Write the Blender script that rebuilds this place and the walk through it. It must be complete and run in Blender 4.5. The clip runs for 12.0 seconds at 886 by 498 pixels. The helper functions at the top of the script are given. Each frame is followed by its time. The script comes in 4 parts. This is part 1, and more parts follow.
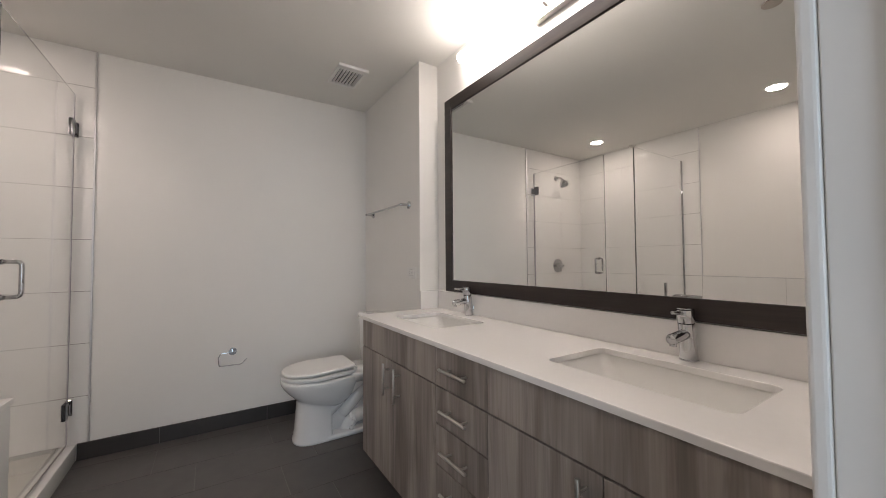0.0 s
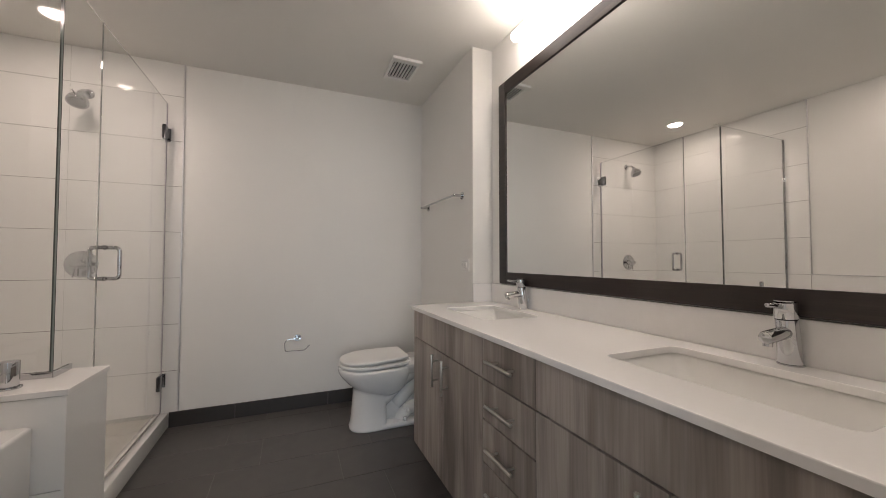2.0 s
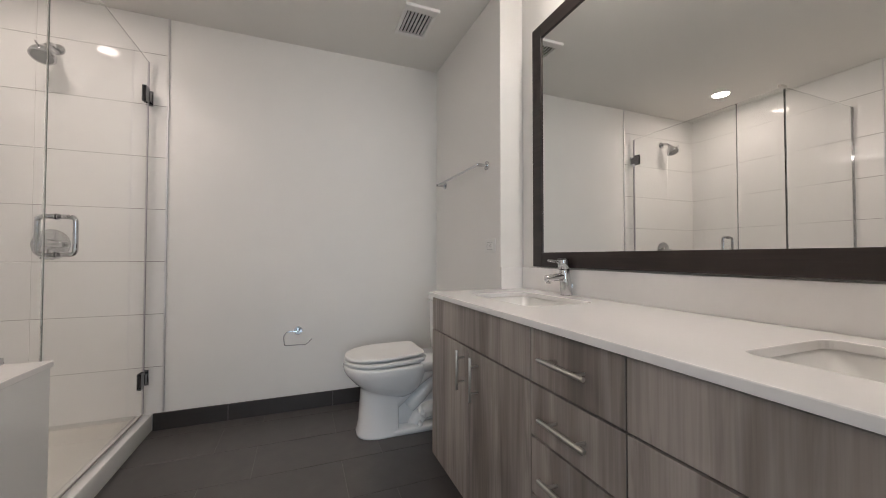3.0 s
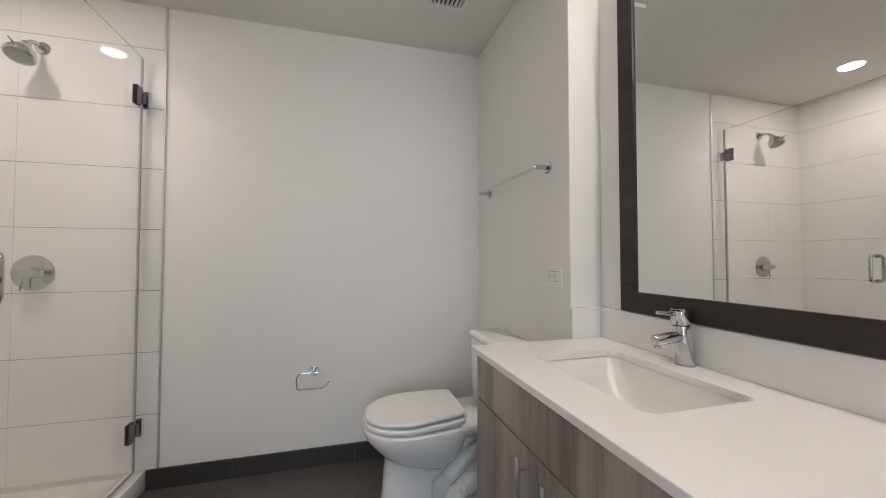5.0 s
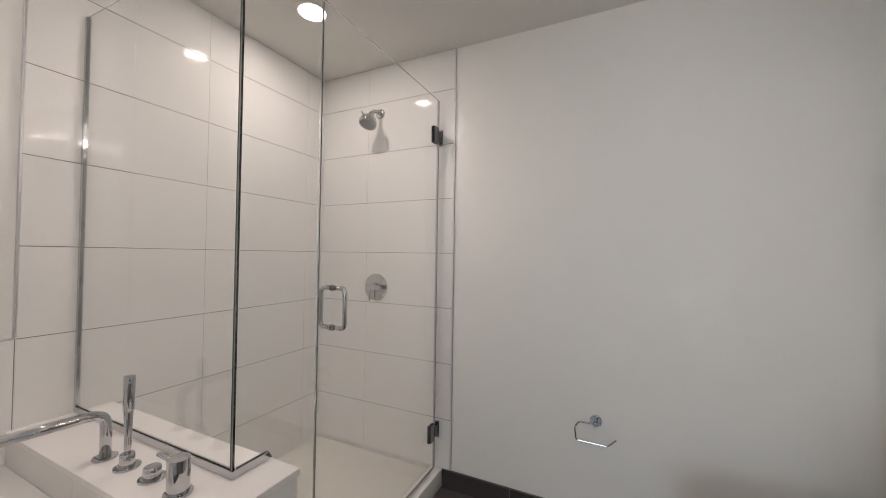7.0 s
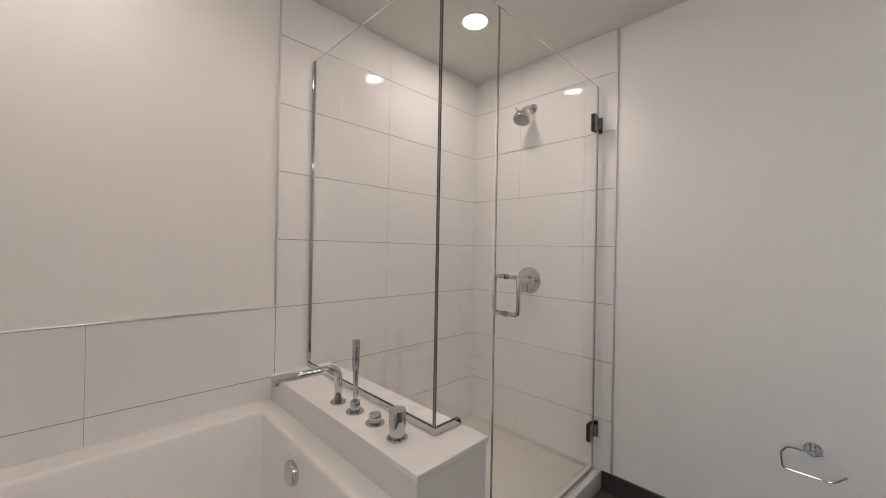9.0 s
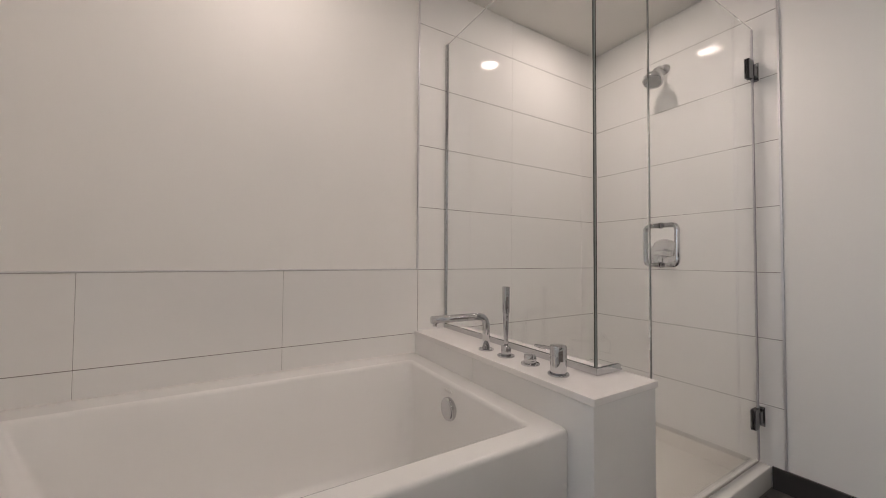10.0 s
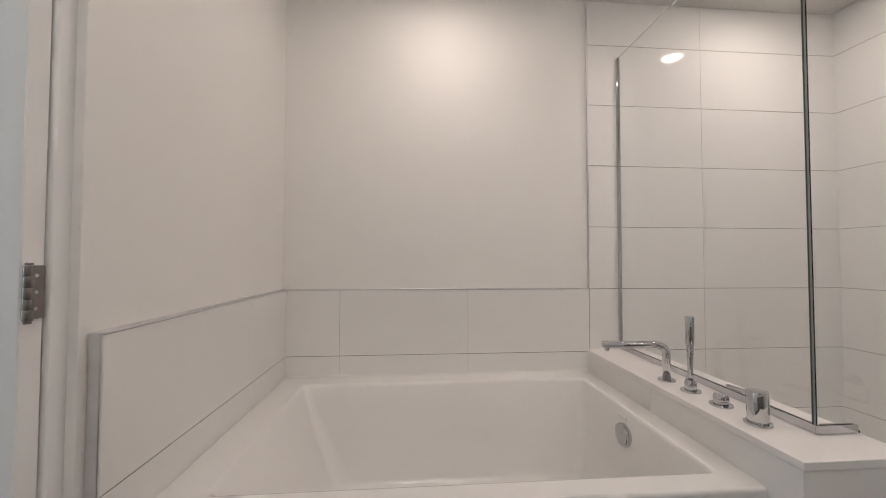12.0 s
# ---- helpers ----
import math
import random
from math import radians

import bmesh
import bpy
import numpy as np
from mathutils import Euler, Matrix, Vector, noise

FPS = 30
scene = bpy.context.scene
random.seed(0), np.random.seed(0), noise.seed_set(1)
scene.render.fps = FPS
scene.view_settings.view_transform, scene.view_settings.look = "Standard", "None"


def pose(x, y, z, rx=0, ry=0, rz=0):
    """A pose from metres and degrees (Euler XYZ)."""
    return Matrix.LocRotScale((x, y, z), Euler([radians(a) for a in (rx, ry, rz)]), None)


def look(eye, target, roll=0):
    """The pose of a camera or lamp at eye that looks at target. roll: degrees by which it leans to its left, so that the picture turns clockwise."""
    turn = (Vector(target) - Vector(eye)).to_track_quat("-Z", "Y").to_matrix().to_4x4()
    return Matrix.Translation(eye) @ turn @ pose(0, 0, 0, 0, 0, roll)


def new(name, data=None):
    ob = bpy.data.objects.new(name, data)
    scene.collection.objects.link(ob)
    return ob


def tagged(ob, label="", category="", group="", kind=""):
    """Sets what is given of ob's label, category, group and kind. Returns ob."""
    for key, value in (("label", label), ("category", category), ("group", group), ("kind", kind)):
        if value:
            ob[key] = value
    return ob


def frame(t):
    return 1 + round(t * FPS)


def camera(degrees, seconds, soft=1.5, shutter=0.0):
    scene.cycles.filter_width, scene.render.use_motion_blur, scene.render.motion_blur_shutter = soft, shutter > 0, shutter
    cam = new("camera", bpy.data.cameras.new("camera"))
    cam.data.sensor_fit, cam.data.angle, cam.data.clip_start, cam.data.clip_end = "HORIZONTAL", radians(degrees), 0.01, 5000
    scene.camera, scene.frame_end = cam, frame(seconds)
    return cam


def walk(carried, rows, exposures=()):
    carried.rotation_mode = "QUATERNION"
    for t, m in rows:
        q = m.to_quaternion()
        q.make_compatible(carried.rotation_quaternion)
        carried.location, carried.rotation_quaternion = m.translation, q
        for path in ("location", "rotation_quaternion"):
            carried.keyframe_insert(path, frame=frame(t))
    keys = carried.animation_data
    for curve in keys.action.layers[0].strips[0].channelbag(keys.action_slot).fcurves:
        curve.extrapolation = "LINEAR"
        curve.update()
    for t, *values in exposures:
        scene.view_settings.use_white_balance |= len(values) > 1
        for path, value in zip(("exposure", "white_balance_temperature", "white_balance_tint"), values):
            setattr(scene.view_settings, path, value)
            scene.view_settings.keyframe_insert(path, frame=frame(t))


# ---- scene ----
cam = camera(101.6, 12.0, soft=0.95)
PATH = [
    (0, (0.005, -0.441, 1.156), (1.085, 1.242, 1.218), -0.4),
    (0.5, (0.025, -0.444, 1.158), (1.102, 1.242, 1.222), -0.3),
    (1, (0.055, -0.449, 1.162), (1.115, 1.248, 1.225), -0.3),
    (1.5, (0.061, -0.453, 1.158), (0.992, 1.317, 1.213), -0.3),
    (2, (0.092, -0.409, 1.106), (0.866, 1.437, 1.167), -0.0),
    (2.5, (0.123, -0.235, 1.016), (0.858, 1.625, 1.058), 0.1),
    (4.5, (0.261, 0.256, 1.039), (0.928, 2.141, 1.093), 0.0),
    (5, (0.296, 0.379, 1.146), (0.824, 2.307, 1.2), -0.0),
    (5.5, (0.301, 0.52, 1.184), (0.64, 2.491, 1.228), -0.0),
    (6, (0.255, 0.646, 1.206), (0.231, 2.645, 1.253), 0.2),
    (6.5, (0.213, 0.697, 1.234), (-0.217, 2.65, 1.278), 0.3),
    (7, (0.217, 0.689, 1.283), (-0.643, 2.493, 1.317), 0.8),
    (7.5, (0.201, 0.66, 1.329), (-0.979, 2.274, 1.356), 0.8),
    (9.5, (0.061, 0.462, 1.169), (-1.463, 1.757, 1.195), 0.8),
    (10, (0.016, 0.352, 1.036), (-1.698, 1.385, 1.094), 0.4),
    (10.5, (0.036, 0.266, 0.885), (-1.833, 0.977, 0.942), 0.3),
    (11, (0.085, 0.216, 0.814), (-1.85, 0.718, 0.854), 0.2),
    (11.5, (0.115, 0.243, 0.939), (-1.869, 0.489, 0.988), 0.3),
    (12, (0.170, 0.298, 1.132), (-1.822, 0.454, 1.188), 0.1),
]
EXPOSURES = [(0.0, 0.05, 6650, 12), (1.9, 0.0, 6860, 12), (2.5, 0.17, 6640, 11), (4.5, 0.24, 6430, 10), (7.5, 0.10, 6450, 10), (9.5, 0.04, 6600, 12), (11.0, 0.12, 6600, 12), (12.0, 0.14, 6520, 11)]
walk(cam, [(t, look(eye, target, roll)) for t, eye, target, roll in PATH], EXPOSURES)

# ---- light, world, exposure ----
world = bpy.data.worlds.new("sky")
scene.world = world
world.use_nodes = True
wn = world.node_tree.nodes
sky = wn.new("ShaderNodeTexSky")
sky.sky_type = "NISHITA"
sky.sun_disc = False
sky.sun_elevation, sky.sun_rotation = radians(38), radians(60)
world.node_tree.links.new(sky.outputs[0], wn["Background"].inputs[0])
wn["Background"].inputs[1].default_value = 0.1

BAR_GLOW, CAN_GLOW, CAN_WATT, WINDOW_WATT = 29.5, 14.0, 3.6, 80.0
WARM, BAR_WARM, DAY = (1.0, 0.857, 0.783), (1.0, 0.925, 0.88), (0.70, 0.85, 1.0)


def area_lamp(name, m, sx, sy, watt, colour, shape="RECTANGLE"):
    data = bpy.data.lights.new(name, "AREA")
    data.shape, data.size, data.size_y, data.energy, data.color = shape, sx, sy, watt, colour
    ob = new(name, data)
    ob.matrix_world = m
    return ob


# ---- materials ----
def material(name, colour, rough=0.5, metal=0.0, bump=0.0, bump_scale=200.0, vary=0.0, vary_scale=3.0, coat=0.0, rough_vary=0.0):
    """A principled surface with two scales of variation and a fine bump."""
    m = bpy.data.materials.new(name)
    m.use_nodes = True
    nt = m.node_tree
    b = nt.nodes["Principled BSDF"]
    b.inputs["Base Color"].default_value = (*colour, 1)
    b.inputs["Roughness"].default_value = rough
    b.inputs["Metallic"].default_value = metal
    b.inputs["Coat Weight"].default_value = coat
    co = nt.nodes.new("ShaderNodeTexCoord")
    if vary:
        n = nt.nodes.new("ShaderNodeTexNoise")
        n.inputs["Scale"].default_value, n.inputs["Detail"].default_value = vary_scale, 6
        nt.links.new(co.outputs["Object"], n.inputs["Vector"])
        mix = nt.nodes.new("ShaderNodeMix")
        mix.data_type = "RGBA"
        mix.inputs[6].default_value = (*[c * (1 - vary) for c in colour], 1)
        mix.inputs[7].default_value = (*[min(1, c * (1 + vary)) for c in colour], 1)
        nt.links.new(n.outputs["Fac"], mix.inputs[0])
        nt.links.new(mix.outputs[2], b.inputs["Base Color"])
    if rough_vary:
        n = nt.nodes.new("ShaderNodeTexNoise")
        n.inputs["Scale"].default_value, n.inputs["Detail"].default_value = 7, 5
        nt.links.new(co.outputs["Object"], n.inputs["Vector"])
        r = nt.nodes.new("ShaderNodeMapRange")
        r.inputs[3].default_value, r.inputs[4].default_value = max(0, rough - rough_vary), rough + rough_vary
        nt.links.new(n.outputs["Fac"], r.inputs[0])
        nt.links.new(r.outputs[0], b.inputs["Roughness"])
    if bump:
        n = nt.nodes.new("ShaderNodeTexNoise")
        n.inputs["Scale"].default_value, n.inputs["Detail"].default_value = bump_scale, 3
        nt.links.new(co.outputs["Object"], n.inputs["Vector"])
        u = nt.nodes.new("ShaderNodeBump")
        u.inputs["Strength"].default_value, u.inputs["Distance"].default_value = bump, 0.002
        nt.links.new(n.outputs["Fac"], u.inputs["Height"])
        nt.links.new(u.outputs[0], b.inputs["Normal"])
    return m


def grained(name, dark, mid, light, stretch, rough=0.42, bump=0.15):
    """Wood laminate: long streaks of three tones, broad bands and fine pores; stretch is the scale along x, y, z."""
    m = bpy.data.materials.new(name)
    m.use_nodes = True
    nt = m.node_tree
    b = nt.nodes["Principled BSDF"]
    co = nt.nodes.new("ShaderNodeTexCoord")
    info = nt.nodes.new("ShaderNodeObjectInfo")
    shift = nt.nodes.new("ShaderNodeVectorMath")
    shift.operation = "MULTIPLY_ADD"
    shift.inputs[1].default_value = (3.0, 7.0, 5.0)
    nt.links.new(info.outputs["Random"], shift.inputs[0])
    nt.links.new(co.outputs["Object"], shift.inputs[2])
    outs = []
    for k, det, dist in ((0.9, 3, 1.1), (3.6, 7, 1.5), (22.0, 3, 0.0), (1.9, 3, 2.2)):
        mp = nt.nodes.new("ShaderNodeMapping")
        mp.inputs["Scale"].default_value = [s * (k if s > 2 else k ** 0.6) for s in stretch]
        n = nt.nodes.new("ShaderNodeTexNoise")
        n.inputs["Scale"].default_value, n.inputs["Detail"].default_value, n.inputs["Distortion"].default_value = 1.0, det, dist
        nt.links.new(shift.outputs[0], mp.inputs[0])
        nt.links.new(mp.outputs[0], n.inputs["Vector"])
        outs.append(n.outputs["Fac"])
    add = nt.nodes.new("ShaderNodeMath")
    add.operation = "MULTIPLY_ADD"
    add.inputs[1].default_value = 0.25
    nt.links.new(outs[1], add.inputs[0])
    half = nt.nodes.new("ShaderNodeMath")
    half.operation = "MULTIPLY"
    half.inputs[1].default_value = 0.75
    nt.links.new(outs[0], half.inputs[0])
    nt.links.new(half.outputs[0], add.inputs[2])
    ramp = nt.nodes.new("ShaderNodeValToRGB")
    e = ramp.color_ramp.elements
    e[0].position, e[0].color = 0.37, (*dark, 1)
    e[1].position, e[1].color = 0.63, (*light, 1)
    x = ramp.color_ramp.elements.new(0.5)
    x.color = (*mid, 1)
    nt.links.new(add.outputs[0], ramp.inputs[0])
    streak = nt.nodes.new("ShaderNodeMapRange")
    streak.inputs["From Min"].default_value, streak.inputs["From Max"].default_value = 0.58, 0.74
    streak.inputs["To Min"].default_value, streak.inputs["To Max"].default_value = 0.0, 0.55
    nt.links.new(outs[3], streak.inputs["Value"])
    mix = nt.nodes.new("ShaderNodeMix")
    mix.data_type = "RGBA"
    for s in mix.inputs:
        if s.type == "RGBA" and s.name == "B":
            s.default_value = (*[c * 0.72 for c in dark], 1)
    nt.links.new(streak.outputs[0], mix.inputs[0])
    nt.links.new(ramp.outputs[0], mix.inputs[6])
    pores = nt.nodes.new("ShaderNodeMapRange")
    pores.inputs["From Min"].default_value, pores.inputs["From Max"].default_value = 0.34, 0.62
    pores.inputs["To Min"].default_value, pores.inputs["To Max"].default_value = 0.90, 1.05
    nt.links.new(outs[2], pores.inputs["Value"])
    fine = nt.nodes.new("ShaderNodeVectorMath")
    fine.operation = "SCALE"
    nt.links.new(mix.outputs[2], fine.inputs[0])
    nt.links.new(pores.outputs[0], fine.inputs["Scale"])
    nt.links.new(fine.outputs[0], b.inputs["Base Color"])
    b.inputs["Roughness"].default_value = rough
    u = nt.nodes.new("ShaderNodeBump")
    u.inputs["Strength"].default_value, u.inputs["Distance"].default_value = bump, 0.001
    nt.links.new(outs[2], u.inputs["Height"])
    nt.links.new(u.outputs[0], b.inputs["Normal"])
    return m


def glowing(name, colour, strength):
    m = bpy.data.materials.new(name)
    m.use_nodes = True
    b = m.node_tree.nodes["Principled BSDF"]
    b.inputs["Base Color"].default_value = (0.9, 0.9, 0.9, 1)
    b.inputs["Emission Color"].default_value = (*colour, 1)
    b.inputs["Emission Strength"].default_value = strength
    return m


PAINT = material("wall_paint", (0.815, 0.80, 0.77), 0.55, bump=0.12, bump_scale=160, vary=0.02, vary_scale=2)
CEIL = material("ceiling_paint", (0.785, 0.77, 0.735), 0.7, bump=0.15, bump_scale=120, vary=0.025, vary_scale=1.5)
TRIMPAINT = material("trim_paint", (0.80, 0.80, 0.79), 0.35, bump=0.05, bump_scale=90, vary=0.015)
TILE = material("white_glazed_tile", (0.80, 0.79, 0.77), 0.03, bump=0.012, bump_scale=9, vary=0.012, vary_scale=5)
GROUT = material("tile_grout", (0.21, 0.19, 0.175), 0.9, bump=0.3, bump_scale=400, vary=0.15, vary_scale=30)
SLATE = material("charcoal_floor_tile", (0.076, 0.068, 0.064), 0.38, bump=0.12, bump_scale=70, vary=0.28, vary_scale=9, rough_vary=0.08)
SKIRTING = material("charcoal_skirting_tile", (0.044, 0.039, 0.037), 0.35, bump=0.12, bump_scale=70, vary=0.2, vary_scale=9, rough_vary=0.08)
FLOORGROUT = material("floor_grout", (0.17, 0.16, 0.15), 0.9, bump=0.3, bump_scale=400, vary=0.2, vary_scale=40)
LAMINATE = grained("grey_wood_laminate", (0.168, 0.139, 0.122), (0.268, 0.228, 0.204), (0.385, 0.335, 0.302), (8, 8, 0.75))
CARCASS = material("cabinet_carcass", (0.07, 0.06, 0.055), 0.6, bump=0.1, vary=0.1)
ESPRESSO = grained("espresso_wood", (0.014, 0.008, 0.007), (0.020, 0.012, 0.010), (0.030, 0.019, 0.016), (30, 2, 30), rough=0.36, bump=0.08)
QUARTZ = material("white_quartz", (0.82, 0.80, 0.78), 0.16, bump=0.02, bump_scale=60, vary=0.02, vary_scale=60)
PORCELAIN = material("white_porcelain", (0.87, 0.86, 0.85), 0.06, bump=0.015, bump_scale=6, vary=0.01, coat=0.5)
CERAMIC = material("sink_ceramic", (0.80, 0.785, 0.755), 0.16, bump=0.015, bump_scale=6, vary=0.01)
ACRYLIC = material("white_acrylic", (0.80, 0.79, 0.77), 0.14, bump=0.015, bump_scale=8, vary=0.012)
PAN = material("shower_pan_acrylic", (0.78, 0.755, 0.70), 0.3, bump=0.06, bump_scale=120, vary=0.03, vary_scale=7)
CHROME = material("polished_chrome", (0.57, 0.57, 0.58), 0.03, metal=1.0, vary=0.03, vary_scale=20, bump=0.01)
NICKEL = material("brushed_nickel", (0.62, 0.60, 0.57), 0.32, metal=1.0, bump=0.08, bump_scale=500, vary=0.05, vary_scale=60)
# chrome darkened in colour to stand for dark reflections on the shower hinges
CHROMEDARKREFLECT = material("chrome_dark_reflection", (0.16, 0.16, 0.17), 0.08, metal=1.0, vary=0.05, vary_scale=20, bump=0.01)
ALU = material("satin_aluminium_trim", (0.70, 0.69, 0.70), 0.32, metal=1.0, bump=0.04, bump_scale=300, vary=0.06, vary_scale=40)
BLACK = material("dark_shadow_gap", (0.012, 0.011, 0.011), 0.8, bump=0.1, vary=0.1)
GASKET = material("black_gasket", (0.015, 0.015, 0.015), 0.35, bump=0.05, vary=0.1)
MIRROR = material("mirror_silver", (0.90, 0.905, 0.89), 0.0, metal=1.0)
CAULK = material("white_caulk", (0.72, 0.70, 0.67), 0.45, bump=0.1, bump_scale=150, vary=0.05, vary_scale=12)
PLASTIC = material("white_plastic", (0.80, 0.79, 0.77), 0.3, bump=0.02, vary=0.015)
SLOT = material("slot_shadow", (0.03, 0.03, 0.03), 0.7, bump=0.1, vary=0.1)
BRASSGREY = material("satin_hinge_metal", (0.24, 0.215, 0.20), 0.35, metal=1.0, bump=0.05, bump_scale=300, vary=0.08, vary_scale=50)
CARPET = material("bedroom_carpet", (0.35, 0.32, 0.29), 0.95, bump=0.6, bump_scale=300, vary=0.2, vary_scale=60)
BARGLOW = glowing("bar_lamp_diffuser", BAR_WARM, BAR_GLOW)
CANGLOW = glowing("downlight_lens", WARM, CAN_GLOW)

GLASS = bpy.data.materials.new("clear_glass")
GLASS.use_nodes = True
gb = GLASS.node_tree.nodes["Principled BSDF"]
gb.inputs["Base Color"].default_value = (0.985, 0.995, 0.99, 1)
gb.inputs["Roughness"].default_value = 0.0
gb.inputs["IOR"].default_value = 1.45
gb.inputs["Transmission Weight"].default_value = 1.0


# ---- mesh helpers ----
ORIGIN = {}


def thing(name, at, label, category, group="", kind=""):
    """An empty at the base of a thing, which parents its parts."""
    ob = new(name)
    ob.location = at
    ORIGIN[ob] = Vector(at)
    return tagged(ob, label, category, group, kind)


def part(name, bm, mat, parent=None, label="", smooth=None):
    """Links a bmesh, given in world coordinates, as one mesh object, under a thing or a part where one is given."""
    me = bpy.data.meshes.new(name)
    if smooth is not None:
        for f in bm.faces:
            f.smooth = True
        for e in bm.edges:
            e.smooth = len(e.link_faces) == 2 and e.calc_face_angle(0) < radians(smooth)
    o = ORIGIN.get(parent, Vector())
    if parent is not None and o.length:
        bmesh.ops.translate(bm, verts=bm.verts, vec=-o)
    bmesh.ops.recalc_face_normals(bm, faces=bm.faces)
    bm.to_mesh(me)
    bm.free()
    me.materials.append(mat)
    ob = new(name, me)
    if parent is not None:
        ob.parent = parent
        ORIGIN[ob] = o
    if label:
        ob["label"] = label
    return ob


def box(x0, x1, y0, y1, z0, z1, bevel=0.0, seg=1, bm=None):
    """A box between two corners, its edges bevelled; added to bm where one is given."""
    mine = bmesh.new()
    bmesh.ops.create_cube(mine, size=1)
    for v in mine.verts:
        v.co = Vector(((x0 + x1) / 2 + v.co.x * (x1 - x0), (y0 + y1) / 2 + v.co.y * (y1 - y0), (z0 + z1) / 2 + v.co.z * (z1 - z0)))
    if bevel:
        bmesh.ops.bevel(mine, geom=mine.edges[:], offset=bevel, segments=seg, affect="EDGES", profile=0.5)
    return mine if bm is None else merge(bm, mine)


def merge(bm, other):
    me = bpy.data.meshes.new("merge")
    other.to_mesh(me)
    other.free()
    bm.from_mesh(me)
    bpy.data.meshes.remove(me)
    return bm


def rod(a, b, r, r2=None, sides=24, bevel=0.0, bm=None):
    """A round bar from a to b, its rims bevelled."""
    a, b = Vector(a), Vector(b)
    mine = bmesh.new()
    bmesh.ops.create_cone(mine, cap_ends=True, segments=sides, radius1=r, radius2=r if r2 is None else r2, depth=(b - a).length)
    if bevel:
        rims = [e for e in mine.edges if any(len(f.verts) > 4 for f in e.link_faces)]
        bmesh.ops.bevel(mine, geom=rims, offset=bevel, segments=2, affect="EDGES", profile=0.5)
    turn = (b - a).to_track_quat("Z", "Y").to_matrix().to_4x4()
    bmesh.ops.transform(mine, matrix=Matrix.Translation((a + b) / 2) @ turn, verts=mine.verts)
    return mine if bm is None else merge(bm, mine)


def pipe(points, r, sides=14, bend=0.0, bm=None):
    """A tube along points, its corners rounded by the radius bend."""
    pts = [Vector(p) for p in points]
    line = [pts[0]]
    for i in range(1, len(pts) - 1):
        u, w = (pts[i - 1] - pts[i]).normalized(), (pts[i + 1] - pts[i]).normalized()
        for k in range(7 if bend else 1):
            s = k / 6
            p, q = pts[i] + u * bend, pts[i] + w * bend
            line.append(p * (1 - s) ** 2 + pts[i] * 2 * s * (1 - s) + q * s * s if bend else pts[i])
    line.append(pts[-1])
    mine = bmesh.new()
    rings, side = [], None
    for i, p in enumerate(line):
        d = (line[min(i + 1, len(line) - 1)] - line[max(i - 1, 0)]).normalized()
        if side is None:
            side = d.orthogonal().normalized()
        side = (side - d * side.dot(d)).normalized()
        up = d.cross(side)
        rings.append([mine.verts.new(p + r * (math.cos(a) * side + math.sin(a) * up)) for a in (2 * math.pi * j / sides for j in range(sides))])
    for a, b in zip(rings, rings[1:]):
        for j in range(sides):
            mine.faces.new((a[j], a[(j + 1) % sides], b[(j + 1) % sides], b[j]))
    mine.faces.new(rings[0][::-1])
    mine.faces.new(rings[-1])
    return mine if bm is None else merge(bm, mine)


def loft(rings, cap=True, bm=None):
    """A skin over rings of equally many points."""
    mine = bmesh.new()
    vs = [[mine.verts.new(p) for p in r] for r in rings]
    n = len(vs[0])
    for a, b in zip(vs, vs[1:]):
        for j in range(n):
            mine.faces.new((a[j], a[(j + 1) % n], b[(j + 1) % n], b[j]))
    if cap:
        mine.faces.new(vs[0][::-1])
        mine.faces.new(vs[-1])
    return mine if bm is None else merge(bm, mine)


def oval(cx, cy, z, front, back, half, n=40, power=2.3, back_power=None):
    """A ring with a rounder front (towards -x) and its own back: superellipse halves about (cx, cy)."""
    pts = []
    for i in range(n):
        a = 2 * math.pi * i / n
        c, s = math.cos(a), math.sin(a)
        p = power if c < 0 else (back_power or power)
        rx = front if c < 0 else back
        pts.append((cx + rx * math.copysign(abs(c) ** (2 / p), c), cy + half * math.copysign(abs(s) ** (2 / p), s), z))
    return pts


def rounded(x0, x1, y0, y1, z, r, n=6):
    """A ring: a rectangle with rounded corners at height z."""
    pts = []
    for cx, cy, a0 in ((x1 - r, y1 - r, 0), (x0 + r, y1 - r, 90), (x0 + r, y0 + r, 180), (x1 - r, y0 + r, 270)):
        for k in range(n + 1):
            a = radians(a0 + 90 * k / n)
            pts.append((cx + r * math.cos(a), cy + r * math.sin(a), z))
    return pts


def structure(name, bm, mat, label, category, smooth=None):
    return tagged(part(name, bm, mat, None, "", smooth), label, category, "", "structure")


# ---- plan ----
XW, XE, YS, YN, ZC = -1.566, 1.262, -0.295, 2.525, 2.445   # tiled west face, east wall, tiled south face, tiled north face, ceiling
DRY = 0.012                                                # the tiles stand this far before the painted wall
XP, YP = 1.122, 1.572                                      # the pier beside the toilet: its long face and its front
SOUTH = -0.336                                            # painted south face
OUT = -0.45                                                # outer face of the south wall
DX0, DX1, DZ = -0.515, 0.482, 2.05                          # clear door opening
WAINS, ROW, TW = 0.986, 0.308, 0.61                        # wainscot's top, tile height, tile width
TRIM_X, TRIM_Y = -0.60, 1.165                              # where the shower's tiles end on the north and west walls
LEDGE, LX, LY0, LY1 = 0.69, -0.572, 1.15, 1.43             # low wall between tub and shower
GX, GY, GTOP = -0.686, 1.321, 2.15                         # shower glass

